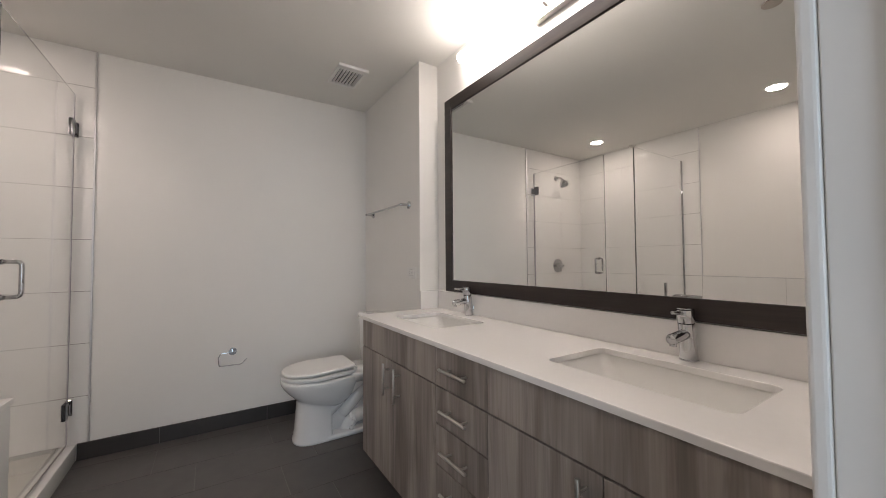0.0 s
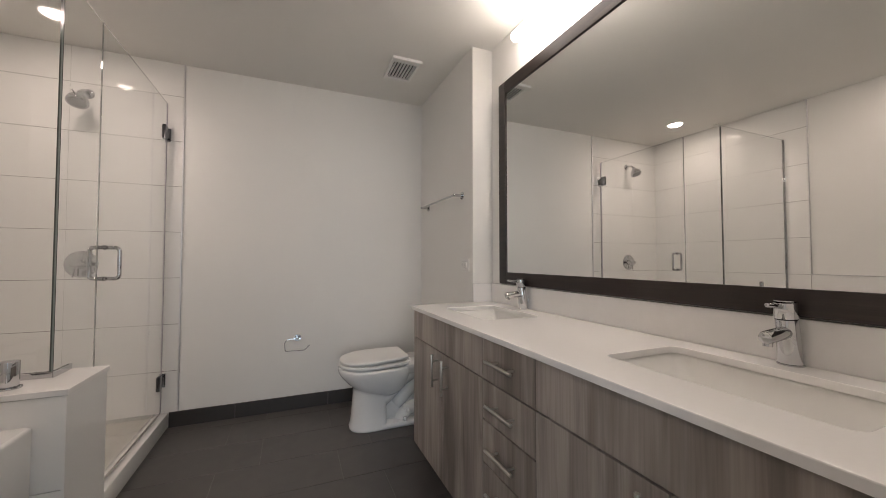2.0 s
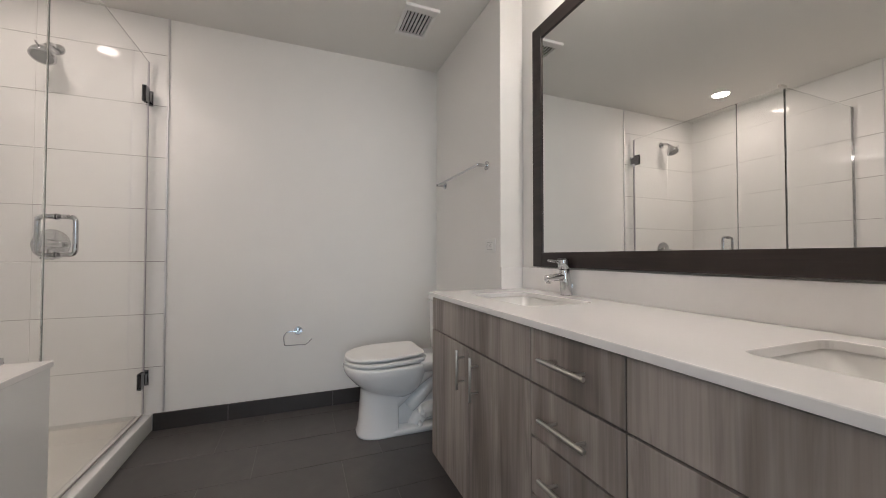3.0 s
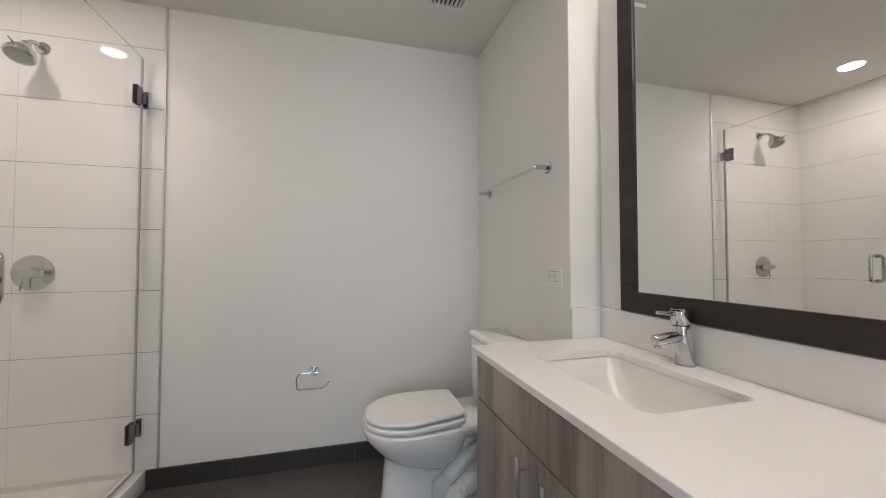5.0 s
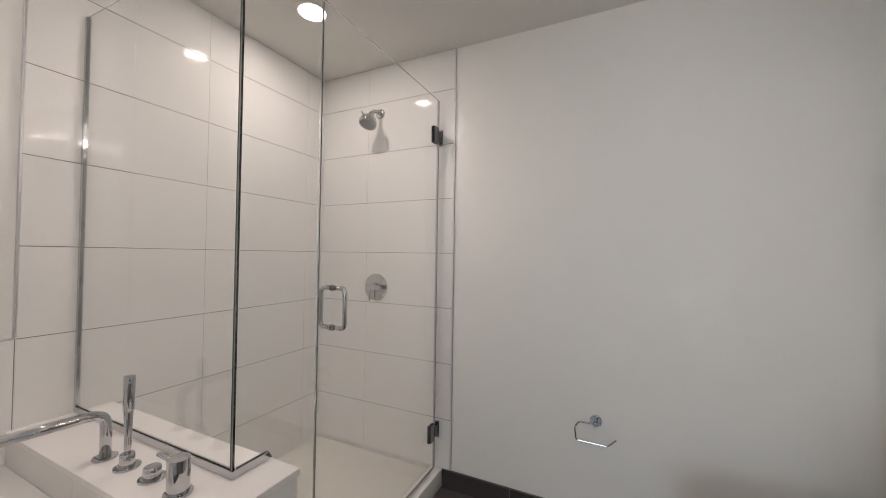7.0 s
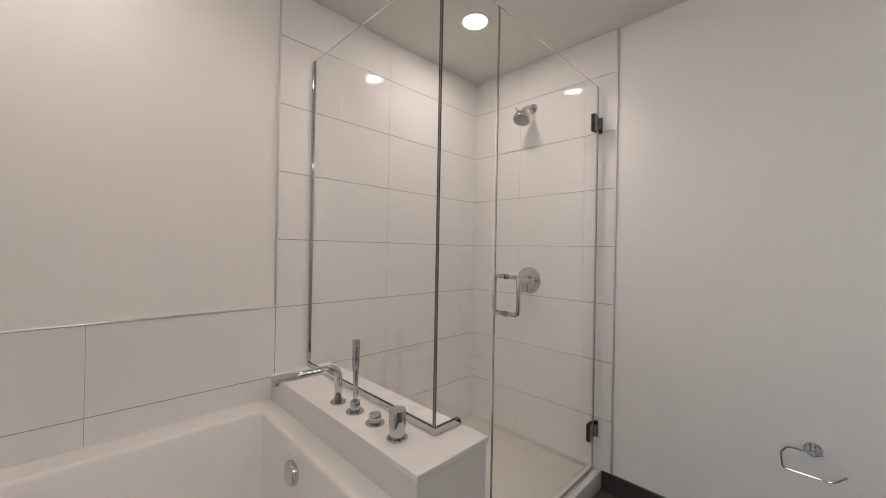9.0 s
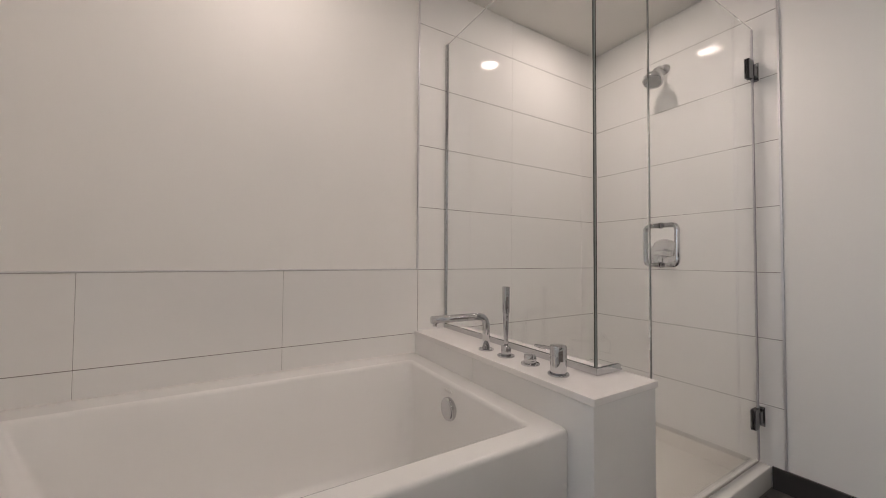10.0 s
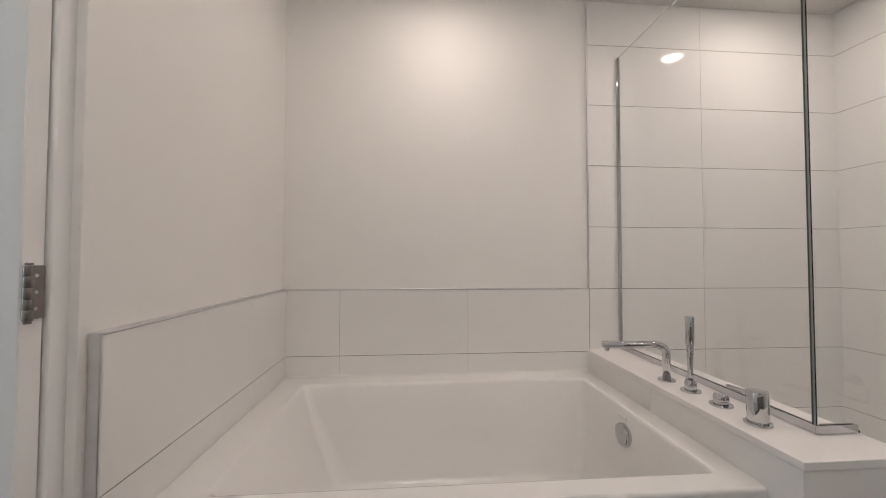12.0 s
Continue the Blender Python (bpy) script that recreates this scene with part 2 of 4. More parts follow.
# ---- rooms ----
floor = structure("floor", box(XW - 0.15, XE + 0.15, OUT, YN + 0.15, -0.12, -0.0014), FLOORGROUT, "dark grout bed under charcoal floor tiles", "floor")
ceiling = structure("ceiling", box(XW - 0.15, XE + 0.15, OUT, YN + 0.15, ZC, ZC + 0.12), CEIL, "matt off-white painted bathroom ceiling", "ceiling")
wall_west = structure("wall_west", box(XW - 0.15, XW - DRY, OUT, YN + 0.15, -0.0014, ZC), PAINT, "off-white painted wall tiled beside tub and shower", "wall")
wall_north = structure("wall_north", box(XW - DRY, XE + 0.15, YN + DRY - 0.005, YN + 0.15, -0.0014, ZC), PAINT, "off-white painted wall behind the toilet, tiled in the shower", "wall")
wall_east = structure("wall_east", box(XE, XE + 0.15, OUT, YN + DRY - 0.005, -0.0014, ZC), PAINT, "off-white painted wall behind the vanity", "wall")
wall_pier = structure("wall_pier", box(XP, XE, YP, YN + DRY - 0.005, -0.0014, ZC, 0.002), PAINT, "off-white painted wall projection beside the toilet", "wall")
bm = box(XW - DRY, -0.548, OUT, -0.317, -0.0014, ZC, 0.001)
box(-0.548, DX0 - 0.02, OUT, SOUTH, -0.0014, ZC, bm=bm)
box(DX1 + 0.02, XE, OUT, SOUTH, -0.0014, ZC, bm=bm)
box(DX0 - 0.02, DX1 + 0.02, OUT, SOUTH, DZ + 0.02, ZC, bm=bm)
wall_south = structure("wall_south", bm, PAINT, "off-white painted wall with the doorway", "wall")

# door frame: lining, leaf rebate and stop on each side
frame_1 = tagged(thing("door_frame", (0.0, -0.39, 0), "white painted door frame with a steel strike plate", "door frame"), kind="structure")
for side, x in ((1, DX1), (-1, DX0)):
    bm = box(min(x, x + side * 0.02), max(x, x + side * 0.02), OUT - 0.01, -0.352, 0, DZ, 0.0015)
    part("lining", bm, TRIMPAINT, frame_1)
    part("casing", box(min(x - side * 0.001, x + side * 0.047), max(x - side * 0.001, x + side * 0.047), -0.3518, -0.3355, 0, DZ + 0.06, 0.005, 3), TRIMPAINT, frame_1)
    part("stop", box(min(x - side * 0.011, x), max(x - side * 0.011, x), -0.435, -0.397, 0, DZ, 0.003, 2), TRIMPAINT, frame_1)
part("head_lining", box(DX0, DX1, OUT - 0.01, -0.352, DZ, DZ + 0.02, 0.0015), TRIMPAINT, frame_1)
part("head_casing", box(DX0 - 0.001, DX1 + 0.001, -0.3515, -0.3355, DZ + 0.001, DZ + 0.06, 0.004, 2), TRIMPAINT, frame_1)
strike = part("strike_plate", box(DX1 - 0.0025, DX1 + 0.001, -0.425, -0.346, 0.862, 0.924, 0.001), NICKEL, frame_1, "satin steel strike plate")
part("strike_lip", pipe([(DX1 - 0.001, -0.352, 0.893), (DX1 - 0.002, -0.340, 0.893), (DX1 + 0.010, -0.3325, 0.893)], 0.0025, sides=10, bend=0.006), BRASSGREY, strike)
part("latch_hole", box(DX1 - 0.0032, DX1 - 0.002, -0.380, -0.362, 0.877, 0.909), BLACK, strike)
for z in (0.868, 0.918):
    part("screw", rod((DX1 - 0.0036, -0.371, z), (DX1 - 0.001, -0.371, z), 0.003, sides=10), CHROME, strike)

door_1 = tagged(thing("door_1", (-0.490, -0.345, 0), "white painted flush door standing open beside its frame", "door"), kind="structure")
part("leaf", box(-0.511, -0.472, -1.25, -0.343, 0.008, DZ - 0.004, 0.002), TRIMPAINT, door_1)
for z in (0.25, 1.075, 1.84):
    h = part("hinge", box(-0.509, -0.477, -0.342, -0.339, z - 0.045, z + 0.045, 0.001), BRASSGREY, door_1, "satin steel butt hinge")
    for k in range(5):
        a = z - 0.046 + k * 0.0184
        part("knuckle", rod((-0.473, -0.331, a + 0.0006), (-0.473, -0.331, a + 0.0178), 0.0066, sides=16, bevel=0.0008), BRASSGREY, h, smooth=40)
    for k in (-0.05, 0.05):
        part("pin_cap", rod((-0.473, -0.331, z + k * 0.92), (-0.473, -0.331, z + k), 0.0052, sides=14, bevel=0.001), BRASSGREY, h, smooth=40)
    for k in (-0.028, 0.0, 0.028):
        part("screw", rod((-0.493, -0.3392, z + k), (-0.493, -0.3375, z + k), 0.0034, sides=12, bevel=0.0006), NICKEL, h)
for side, x in ((1, -0.472), (-1, -0.511)):
    hd = part("lever_handle", rod((x, -1.185, 0.93), (x + side * 0.011, -1.185, 0.93), 0.027, bevel=0.003), NICKEL, door_1, "satin nickel lever handle")
    part("lever", pipe([(x + side * 0.011, -1.185, 0.93), (x + side * 0.05, -1.185, 0.93), (x + side * 0.05, -1.07, 0.93)], 0.0085, bend=0.015), NICKEL, hd)

# the room outside the doorway, from which daylight comes
BX0, BX1, BY = -4.0, 2.6, -3.9
structure("floor_bedroom", box(BX0 - 0.1, BX1 + 0.1, BY - 0.1, OUT, -0.12, -0.004), CARPET, "beige carpet of the room outside", "floor")
structure("ceiling_bedroom", box(BX0 - 0.1, BX1 + 0.1, BY - 0.1, OUT, ZC + 0.1, ZC + 0.2), CEIL, "white ceiling of the room outside", "ceiling")
structure("wall_bedroom_west", box(BX0 - 0.1, BX0, BY - 0.1, OUT, -0.004, ZC + 0.1), PAINT, "white wall of the room outside", "wall")
structure("wall_bedroom_east", box(BX1, BX1 + 0.1, BY - 0.1, OUT, -0.004, ZC + 0.1), PAINT, "white wall of the room outside", "wall")
bm = box(BX0, XW - 0.15, OUT, OUT + 0.1, -0.004, ZC + 0.1)
box(XE + 0.15, BX1, OUT, OUT + 0.1, -0.004, ZC + 0.1, bm=bm)
structure("wall_bedroom_north", bm, PAINT, "white wall beside the bathroom", "wall")
WX0, WX1, WZ0, WZ1 = -2.7, 0.5, 0.5, 2.35
bm = box(BX0, WX0, BY - 0.1, BY, -0.004, ZC + 0.1)
box(WX1, BX1, BY - 0.1, BY, -0.004, ZC + 0.1, bm=bm)
box(WX0, WX1, BY - 0.1, BY, -0.004, WZ0, bm=bm)
box(WX0, WX1, BY - 0.1, BY, WZ1, ZC + 0.1, bm=bm)
structure("wall_bedroom_south", bm, PAINT, "white wall with a wide window", "wall")
window_1 = tagged(thing("window_1", (-1.1, BY - 0.05, WZ0), "wide window with a pale frame, open to the daylight", "window"), kind="structure")
for x0, x1, z0, z1 in ((WX0, WX1, WZ0, WZ0 + 0.05), (WX0, WX1, WZ1 - 0.05, WZ1), (WX0, WX0 + 0.05, WZ0 + 0.05, WZ1 - 0.05), (WX1 - 0.05, WX1, WZ0 + 0.05, WZ1 - 0.05), (-1.125, -1.075, WZ0 + 0.05, WZ1 - 0.05)):
    part("window_frame", box(x0, x1, BY - 0.08, BY - 0.03, z0, z1, 0.003), TRIMPAINT, window_1)
area_lamp("window_daylight", look(((WX0 + WX1) / 2, BY - 0.02, (WZ0 + WZ1) / 2), ((WX0 + WX1) / 2 + 0.9, 0, 1.0)), 3.0, 1.6, WINDOW_WATT, DAY)
structure("ground", box(-60, 60, -120, BY - 2, -6.2, -6), material("distant_ground", (0.16, 0.16, 0.15), 0.9, bump=0.3, bump_scale=3, vary=0.2, vary_scale=0.3), "grey ground far below the window", "ground")

# ---- lamps of the bathroom ----
def downlight(x, y, watt):
    t = thing("recessed_light", (x, y, ZC), "round white recessed ceiling light, lit warm", "ceiling light", "ceiling downlights")
    ring = loft([[(x + r * math.cos(a), y + r * math.sin(a), z) for a in (2 * math.pi * i / 40 for i in range(40))]
                 for r, z in ((0.062, ZC - 0.001), (0.064, ZC - 0.004), (0.075, ZC - 0.005), (0.082, ZC - 0.001))], cap=False)
    part("trim_ring", ring, PLASTIC, t, smooth=30)
    part("lens", rod((x, y, ZC - 0.003), (x, y, ZC - 0.0005), 0.062, sides=40), CANGLOW, t, "glowing frosted lens")
    area_lamp("downlight_lamp", look((x, y, ZC - 0.008), (x, y, 0)), 0.11, 0.11, watt, WARM, "DISK")


downlight(-1.112, 1.965, CAN_WATT * 1.05)
downlight(-1.11, 0.455, CAN_WATT * 0.85)

t = thing("sprinkler_cover", (0.09, 0.16, ZC), "round beige concealed sprinkler cover plate on the ceiling", "sprinkler")
part("plate", rod((0.09, 0.16, ZC - 0.008), (0.09, 0.16, ZC - 0.003), 0.042, sides=32, bevel=0.001), material("beige_plate", (0.42, 0.37, 0.32), 0.5, bump=0.05, vary=0.05), t)
part("neck", rod((0.09, 0.16, ZC - 0.003), (0.09, 0.16, ZC), 0.038, sides=24), SLOT, t)

BLX, BLZ, BLY0, BLY1 = 1.172, 2.286, 0.04, 1.186
t = thing("vanity_light", (XE, 0.613, BLZ), "white frosted bar light with a brushed nickel mount, lit", "wall light")
part("backplate", box(XE - 0.034, XE, 0.31, 0.700, 2.232, 2.305, 0.003, 2), NICKEL, t, "brushed nickel backplate")
for y in (0.40, 0.61):
    a = part("arm", rod((XE - 0.0305, y, 2.268), (BLX + 0.02, y, BLZ - 0.004), 0.011, sides=18, bevel=0.002), NICKEL, t, "short nickel stem")
    part("clip", box(BLX + 0.024, BLX + 0.034, y - 0.016, y + 0.016, BLZ - 0.014, BLZ + 0.020, 0.003, 2), NICKEL, a)
part("diffuser", rod((BLX, BLY0, BLZ), (BLX, BLY1, BLZ), 0.027, sides=32, bevel=0.012), BARGLOW, t, "glowing frosted tube", smooth=40)

# ---- ceiling vent ----
VX0, VX1, VY0, VY1 = 0.692, 0.888, 1.865, 2.145
t = thing("ceiling_vent", ((VX0 + VX1) / 2, (VY0 + VY1) / 2, ZC), "white slatted square exhaust vent in the ceiling", "vent")
part("backing", box(VX0 + 0.02, VX1 - 0.02, VY0 + 0.045, VY1 - 0.03, ZC - 0.003, ZC), SLOT, t)
for x0, x1, y0, y1 in ((VX0, VX1, VY0, VY0 + 0.045), (VX0, VX1, VY1 - 0.03, VY1), (VX0, VX0 + 0.02, VY0 + 0.045, VY1 - 0.03), (VX1 - 0.02, VX1, VY0 + 0.045, VY1 - 0.03)):
    part("frame", box(x0, x1, y0, y1, ZC - 0.014, ZC, 0.002), PLASTIC, t)
part("front_lip", box(VX0 - 0.004, VX1 + 0.004, VY0 - 0.012, VY0, ZC - 0.02, ZC, 0.002), PLASTIC, t)
for i in range(7):
    x = VX0 + 0.032 + i * (VX1 - VX0 - 0.064) / 6
    bm = box(-0.0075, 0.0075, VY0 + 0.045, VY1 - 0.03, -0.0012, 0.0012)
    bmesh.ops.transform(bm, matrix=pose(x, 0, ZC - 0.009, 0, 62, 0), verts=bm.verts)
    part("slat", bm, PLASTIC, t)

# ---- vanity: three cabinet units, worktop, sinks, taps ----
VF, VTOP, VBOT = 0.738, 0.829, 0.09
VY = (1.553, 0.762, 0.451, SOUTH + 0.004)


def bar_pull(parent, y0, z0, y1, z1):
    """A round bar pull with two posts, in front of the plane of the cabinet fronts."""
    x = VF - 0.031
    p = part("handle", rod((x, y0, z0), (x, y1, z1), 0.0058, sides=14, bevel=0.001), NICKEL, parent, "brushed nickel bar handle", smooth=40)
    for s in (0.2, 0.8):
        y, z = y0 + (y1 - y0) * s, z0 + (z1 - z0) * s
        part("post", rod((x, y, z), (VF + 0.002, y, z), 0.004, sides=10), NICKEL, p)


def front(name, parent, y0, y1, z0, z1, gap=0.0018):
    return part(name, box(VF, VF + 0.019, y0 + gap, y1 - gap, z0 + 0.003, z1 - 0.003, 0.0008), LAMINATE, parent)


def cabinet(name, y1, y0, label):
    t = thing(name, (0.99, (y0 + y1) / 2, 0), label, "cabinet", "vanity cabinet units")
    bm = box(VF + 0.02, XE - 0.002, y0, y0 + 0.018, VBOT, VTOP)
    box(VF + 0.02, XE - 0.002, y1 - 0.018, y1, VBOT, VTOP, bm=bm)
    box(VF + 0.02, XE - 0.002, y0 + 0.018, y1 - 0.018, VBOT, VBOT + 0.018, bm=bm)
    box(XE - 0.014, XE - 0.002, y0 + 0.018, y1 - 0.018, VBOT + 0.018, VTOP, bm=bm)
    part("carcass", bm, CARCASS, t)
    part("back_gap", box(VF + 0.030, VF + 0.034, y0 + 0.018, y1 - 0.018, VBOT + 0.018, VTOP), BLACK, t)
    part("plinth", box(0.80, 0.818, y0, y1, -0.001, VBOT), CARCASS, t)
    return t


z_row = (0.826, 0.677, 0.534, 0.381, 0.236, VBOT)
c1 = cabinet("sink_cabinet", VY[0], VY[1], "grey wood-grain vanity cabinet with two closed doors")
front("false_front", c1, VY[1], VY[0], z_row[1], z_row[0])
d = front("door", c1, 1.153, VY[0], VBOT, z_row[1])
bar_pull(d, 1.196, 0.51, 1.196, 0.66)
d = front("door", c1, VY[1], 1.153, VBOT, z_row[1])
bar_pull(d, 1.080, 0.505, 1.080, 0.66)
part("end_panel", box(VF + 0.02, XP, VY[0], VY[0] + 0.012, VBOT, VTOP, 0.001), LAMINATE, c1)
c2 = cabinet("drawer_cabinet", VY[1], VY[2], "grey wood-grain vanity unit of five closed drawers")
for i in range(5):
    d = front("drawer", c2, VY[2], VY[1], z_row[i + 1], z_row[i])
    z = (0.757, 0.606, 0.457, 0.309, 0.165)[i]
    bar_pull(d, 0.530, z, 0.690, z)
c3 = cabinet("sink_cabinet", VY[2], VY[3], "grey wood-grain vanity cabinet with two doors under the second sink")
front("false_front", c3, VY[3], VY[2], z_row[1], z_row[0])
d = front("door", c3, 0.054, VY[2], VBOT, z_row[1])
bar_pull(d, 0.098, 0.51, 0.098, 0.66)
d = front("door", c3, VY[3], 0.054, VBOT, z_row[1])
bar_pull(d, 0.010, 0.51, 0.010, 0.66)

# worktop with two rounded cutouts, built as a slab with loops of holes
CZ, CX0, CY1 = 0.85, 0.718, 1.552
SINKS = ((0.858, 1.142, 0.945, 1.380), (0.872, 1.150, -0.150, 0.330))


def slab_with_holes(x0, x1, y0, y1, z0, z1, holes, r):
    bm = bmesh.new()

    def loop(pts):
        vs = [bm.verts.new(p) for p in pts]
        return [bm.edges.new((a, b)) for a, b in zip(vs, vs[1:] + vs[:1])]
    edges = loop([(x0, y0, z1), (x1, y0, z1), (x1, y1, z1), (x0, y1, z1)])
    for h in holes:
        edges += loop(rounded(*h, z1, r))
    bmesh.ops.triangle_fill(bm, use_beauty=True, use_dissolve=False, edges=edges)
    faces = bm.faces[:]
    out = bmesh.ops.extrude_face_region(bm, geom=faces)
    bmesh.ops.translate(bm, verts=[v for v in out["geom"] if isinstance(v, bmesh.types.BMVert)], vec=(0, 0, z0 - z1))
    bmesh.ops.recalc_face_normals(bm, faces=bm.faces)
    rim = [e for e in bm.edges if len(e.link_faces) == 2 and e.calc_face_angle(0) > 1.2 and abs(e.verts[0].co.z - e.verts[1].co.z) < 1e-5 and e.verts[0].co.z > (z0 + z1) / 2]
    bmesh.ops.bevel(bm, geom=rim, offset=0.0025, segments=2, affect="EDGES", profile=0.5)
    return bm


top = part("worktop", slab_with_holes(CX0, XE - 0.001, SOUTH + 0.002, CY1, VTOP + 0.002, CZ, SINKS, 0.026), QUARTZ)
tagged(top, "long white quartz vanity worktop with two sink cutouts", "countertop")
tagged(part("backsplash", box(XE - 0.019, XE, SOUTH + 0.002, YP - 0.0005, CZ - 0.003, 0.962, 0.0015), QUARTZ), "low white quartz backsplash behind the taps", "backsplash")
tagged(part("side_splash", box(XP - 0.006, XE - 0.0191, YP - 0.0195, YP, CZ - 0.003, 0.962, 0.0015), QUARTZ), "low white quartz upstand on the wall end", "backsplash")


def sink(x0, x1, y0, y1):
    t = thing("sink", ((x0 + x1) / 2, (y0 + y1) / 2, 0.70), "white rectangular undermount porcelain sink", "sink", "vanity sinks")
    e = 0.006
    rings = [rounded(x0 - 0.02, x1 + 0.02, y0 - 0.02, y1 + 0.02, VTOP + 0.0012, 0.05),
             rounded(x0 - e, x1 + e, y0 - e, y1 + e, VTOP + 0.0012, 0.027),
             rounded(x0 - e + 0.002, x1 + e - 0.002, y0, y1, VTOP - 0.006, 0.029),
             rounded(x0 + 0.010, x1 - 0.010, y0 + 0.040, y1 - 0.040, 0.762, 0.045),
             rounded(x0 + 0.024, x1 - 0.024, y0 + 0.085, y1 - 0.085, 0.716, 0.05),
             rounded(x0 + 0.055, x1 - 0.055, y0 + 0.125, y1 - 0.125, 0.700, 0.04),
             rounded(x0 + 0.11, x1 - 0.11, y0 + 0.17, y1 - 0.17, 0.697, 0.02)]
    bm = loft(rings, cap=False)
    bm.faces.new([v for v in bm.verts if abs(v.co.z - 0.697) < 1e-4])
    part("basin", bm, CERAMIC, t, smooth=60)
    cx, cy = (x0 + x1) / 2 + 0.02, (y0 + y1) / 2
    dr = part("drain", rod((cx, cy, 0.6975), (cx, cy, 0.7005), 0.022, sides=28, bevel=0.001), CHROME, t, "chrome pop-up drain")
    part("stopper", rod((cx, cy, 0.7005), (cx, cy, 0.704), 0.016, sides=24, bevel=0.0015), CHROME, dr)


for s in SINKS:
    sink(*s)


def faucet(x, y):
    t = thing("faucet", (x, y, CZ), "polished chrome single-lever sink tap on the worktop", "faucet", "vanity taps")
    lean = -0.018
    part("base_ring", rod((x, y, CZ), (x, y, CZ + 0.004), 0.0265, sides=32, bevel=0.001), CHROME, t)
    part("body", rod((x, y, CZ + 0.003), (x + lean * 0.7, y, CZ + 0.113), 0.0245, 0.0225, sides=36, bevel=0.001), CHROME, t, smooth=40)
    part("spout", rod((x - 0.004, y, CZ + 0.082), (x - 0.108, y, CZ + 0.074), 0.0165, 0.0150, sides=28, bevel=0.004), CHROME, t, smooth=40)
    part("aerator", rod((x - 0.094, y, CZ + 0.066), (x - 0.096, y, CZ + 0.053), 0.0095, sides=20, bevel=0.001), CHROME, t)
    cap = part("lever_cap", rod((x + lean * 0.72, y, CZ + 0.115), (x + lean, y, CZ + 0.155), 0.0235, 0.0245, sides=36, bevel=0.002), CHROME, t, smooth=40)
    part("top_disc", rod((x + lean, y, CZ + 0.155), (x + lean, y, CZ + 0.158), 0.0225, sides=32, bevel=0.001), CHROME, cap)
    part("lever", rod((x + lean - 0.015, y, CZ + 0.143), (x + lean - 0.078, y, CZ + 0.150), 0.0062, 0.0052, sides=16, bevel=0.002), CHROME, cap, smooth=40)
    part("lift_rod", rod((x + 0.025, y, CZ + 0.01), (x + 0.032, y, CZ + 0.06), 0.0025, sides=10), CHROME, t)


faucet(1.214, 1.178)
faucet(1.220, 0.084)

# ---- mirror ----
MY0, MY1, MZ0, MZ1, MW = -0.300, 1.433, 0.968, 2.145, 0.068
t = thing("framed_mirror", (XE, 0.613, MZ0), "large wall mirror in a flat dark espresso wood frame", "mirror")
for n, y0, y1, z0, z1 in (("frame_side", MY1 - MW, MY1, MZ0, MZ1), ("frame_side", MY0, MY0 + MW, MZ0, MZ1),
                          ("frame_rail", MY0 + MW + 0.0003, MY1 - MW - 0.0003, MZ0, MZ0 + MW), ("frame_rail", MY0 + MW + 0.0003, MY1 - MW - 0.0003, MZ1 - MW, MZ1)):
    part(n, box(XE - 0.037, XE - 0.002, y0, y1, z0, z1, 0.002, 2), ESPRESSO, t)
part("glass", box(XE - 0.030, XE - 0.022, MY0 + MW - 0.008, MY1 - MW + 0.008, MZ0 + MW - 0.008, MZ1 - MW + 0.008), MIRROR, t, "clear silvered mirror glass")

# ---- toilet ----
TY = 2.065


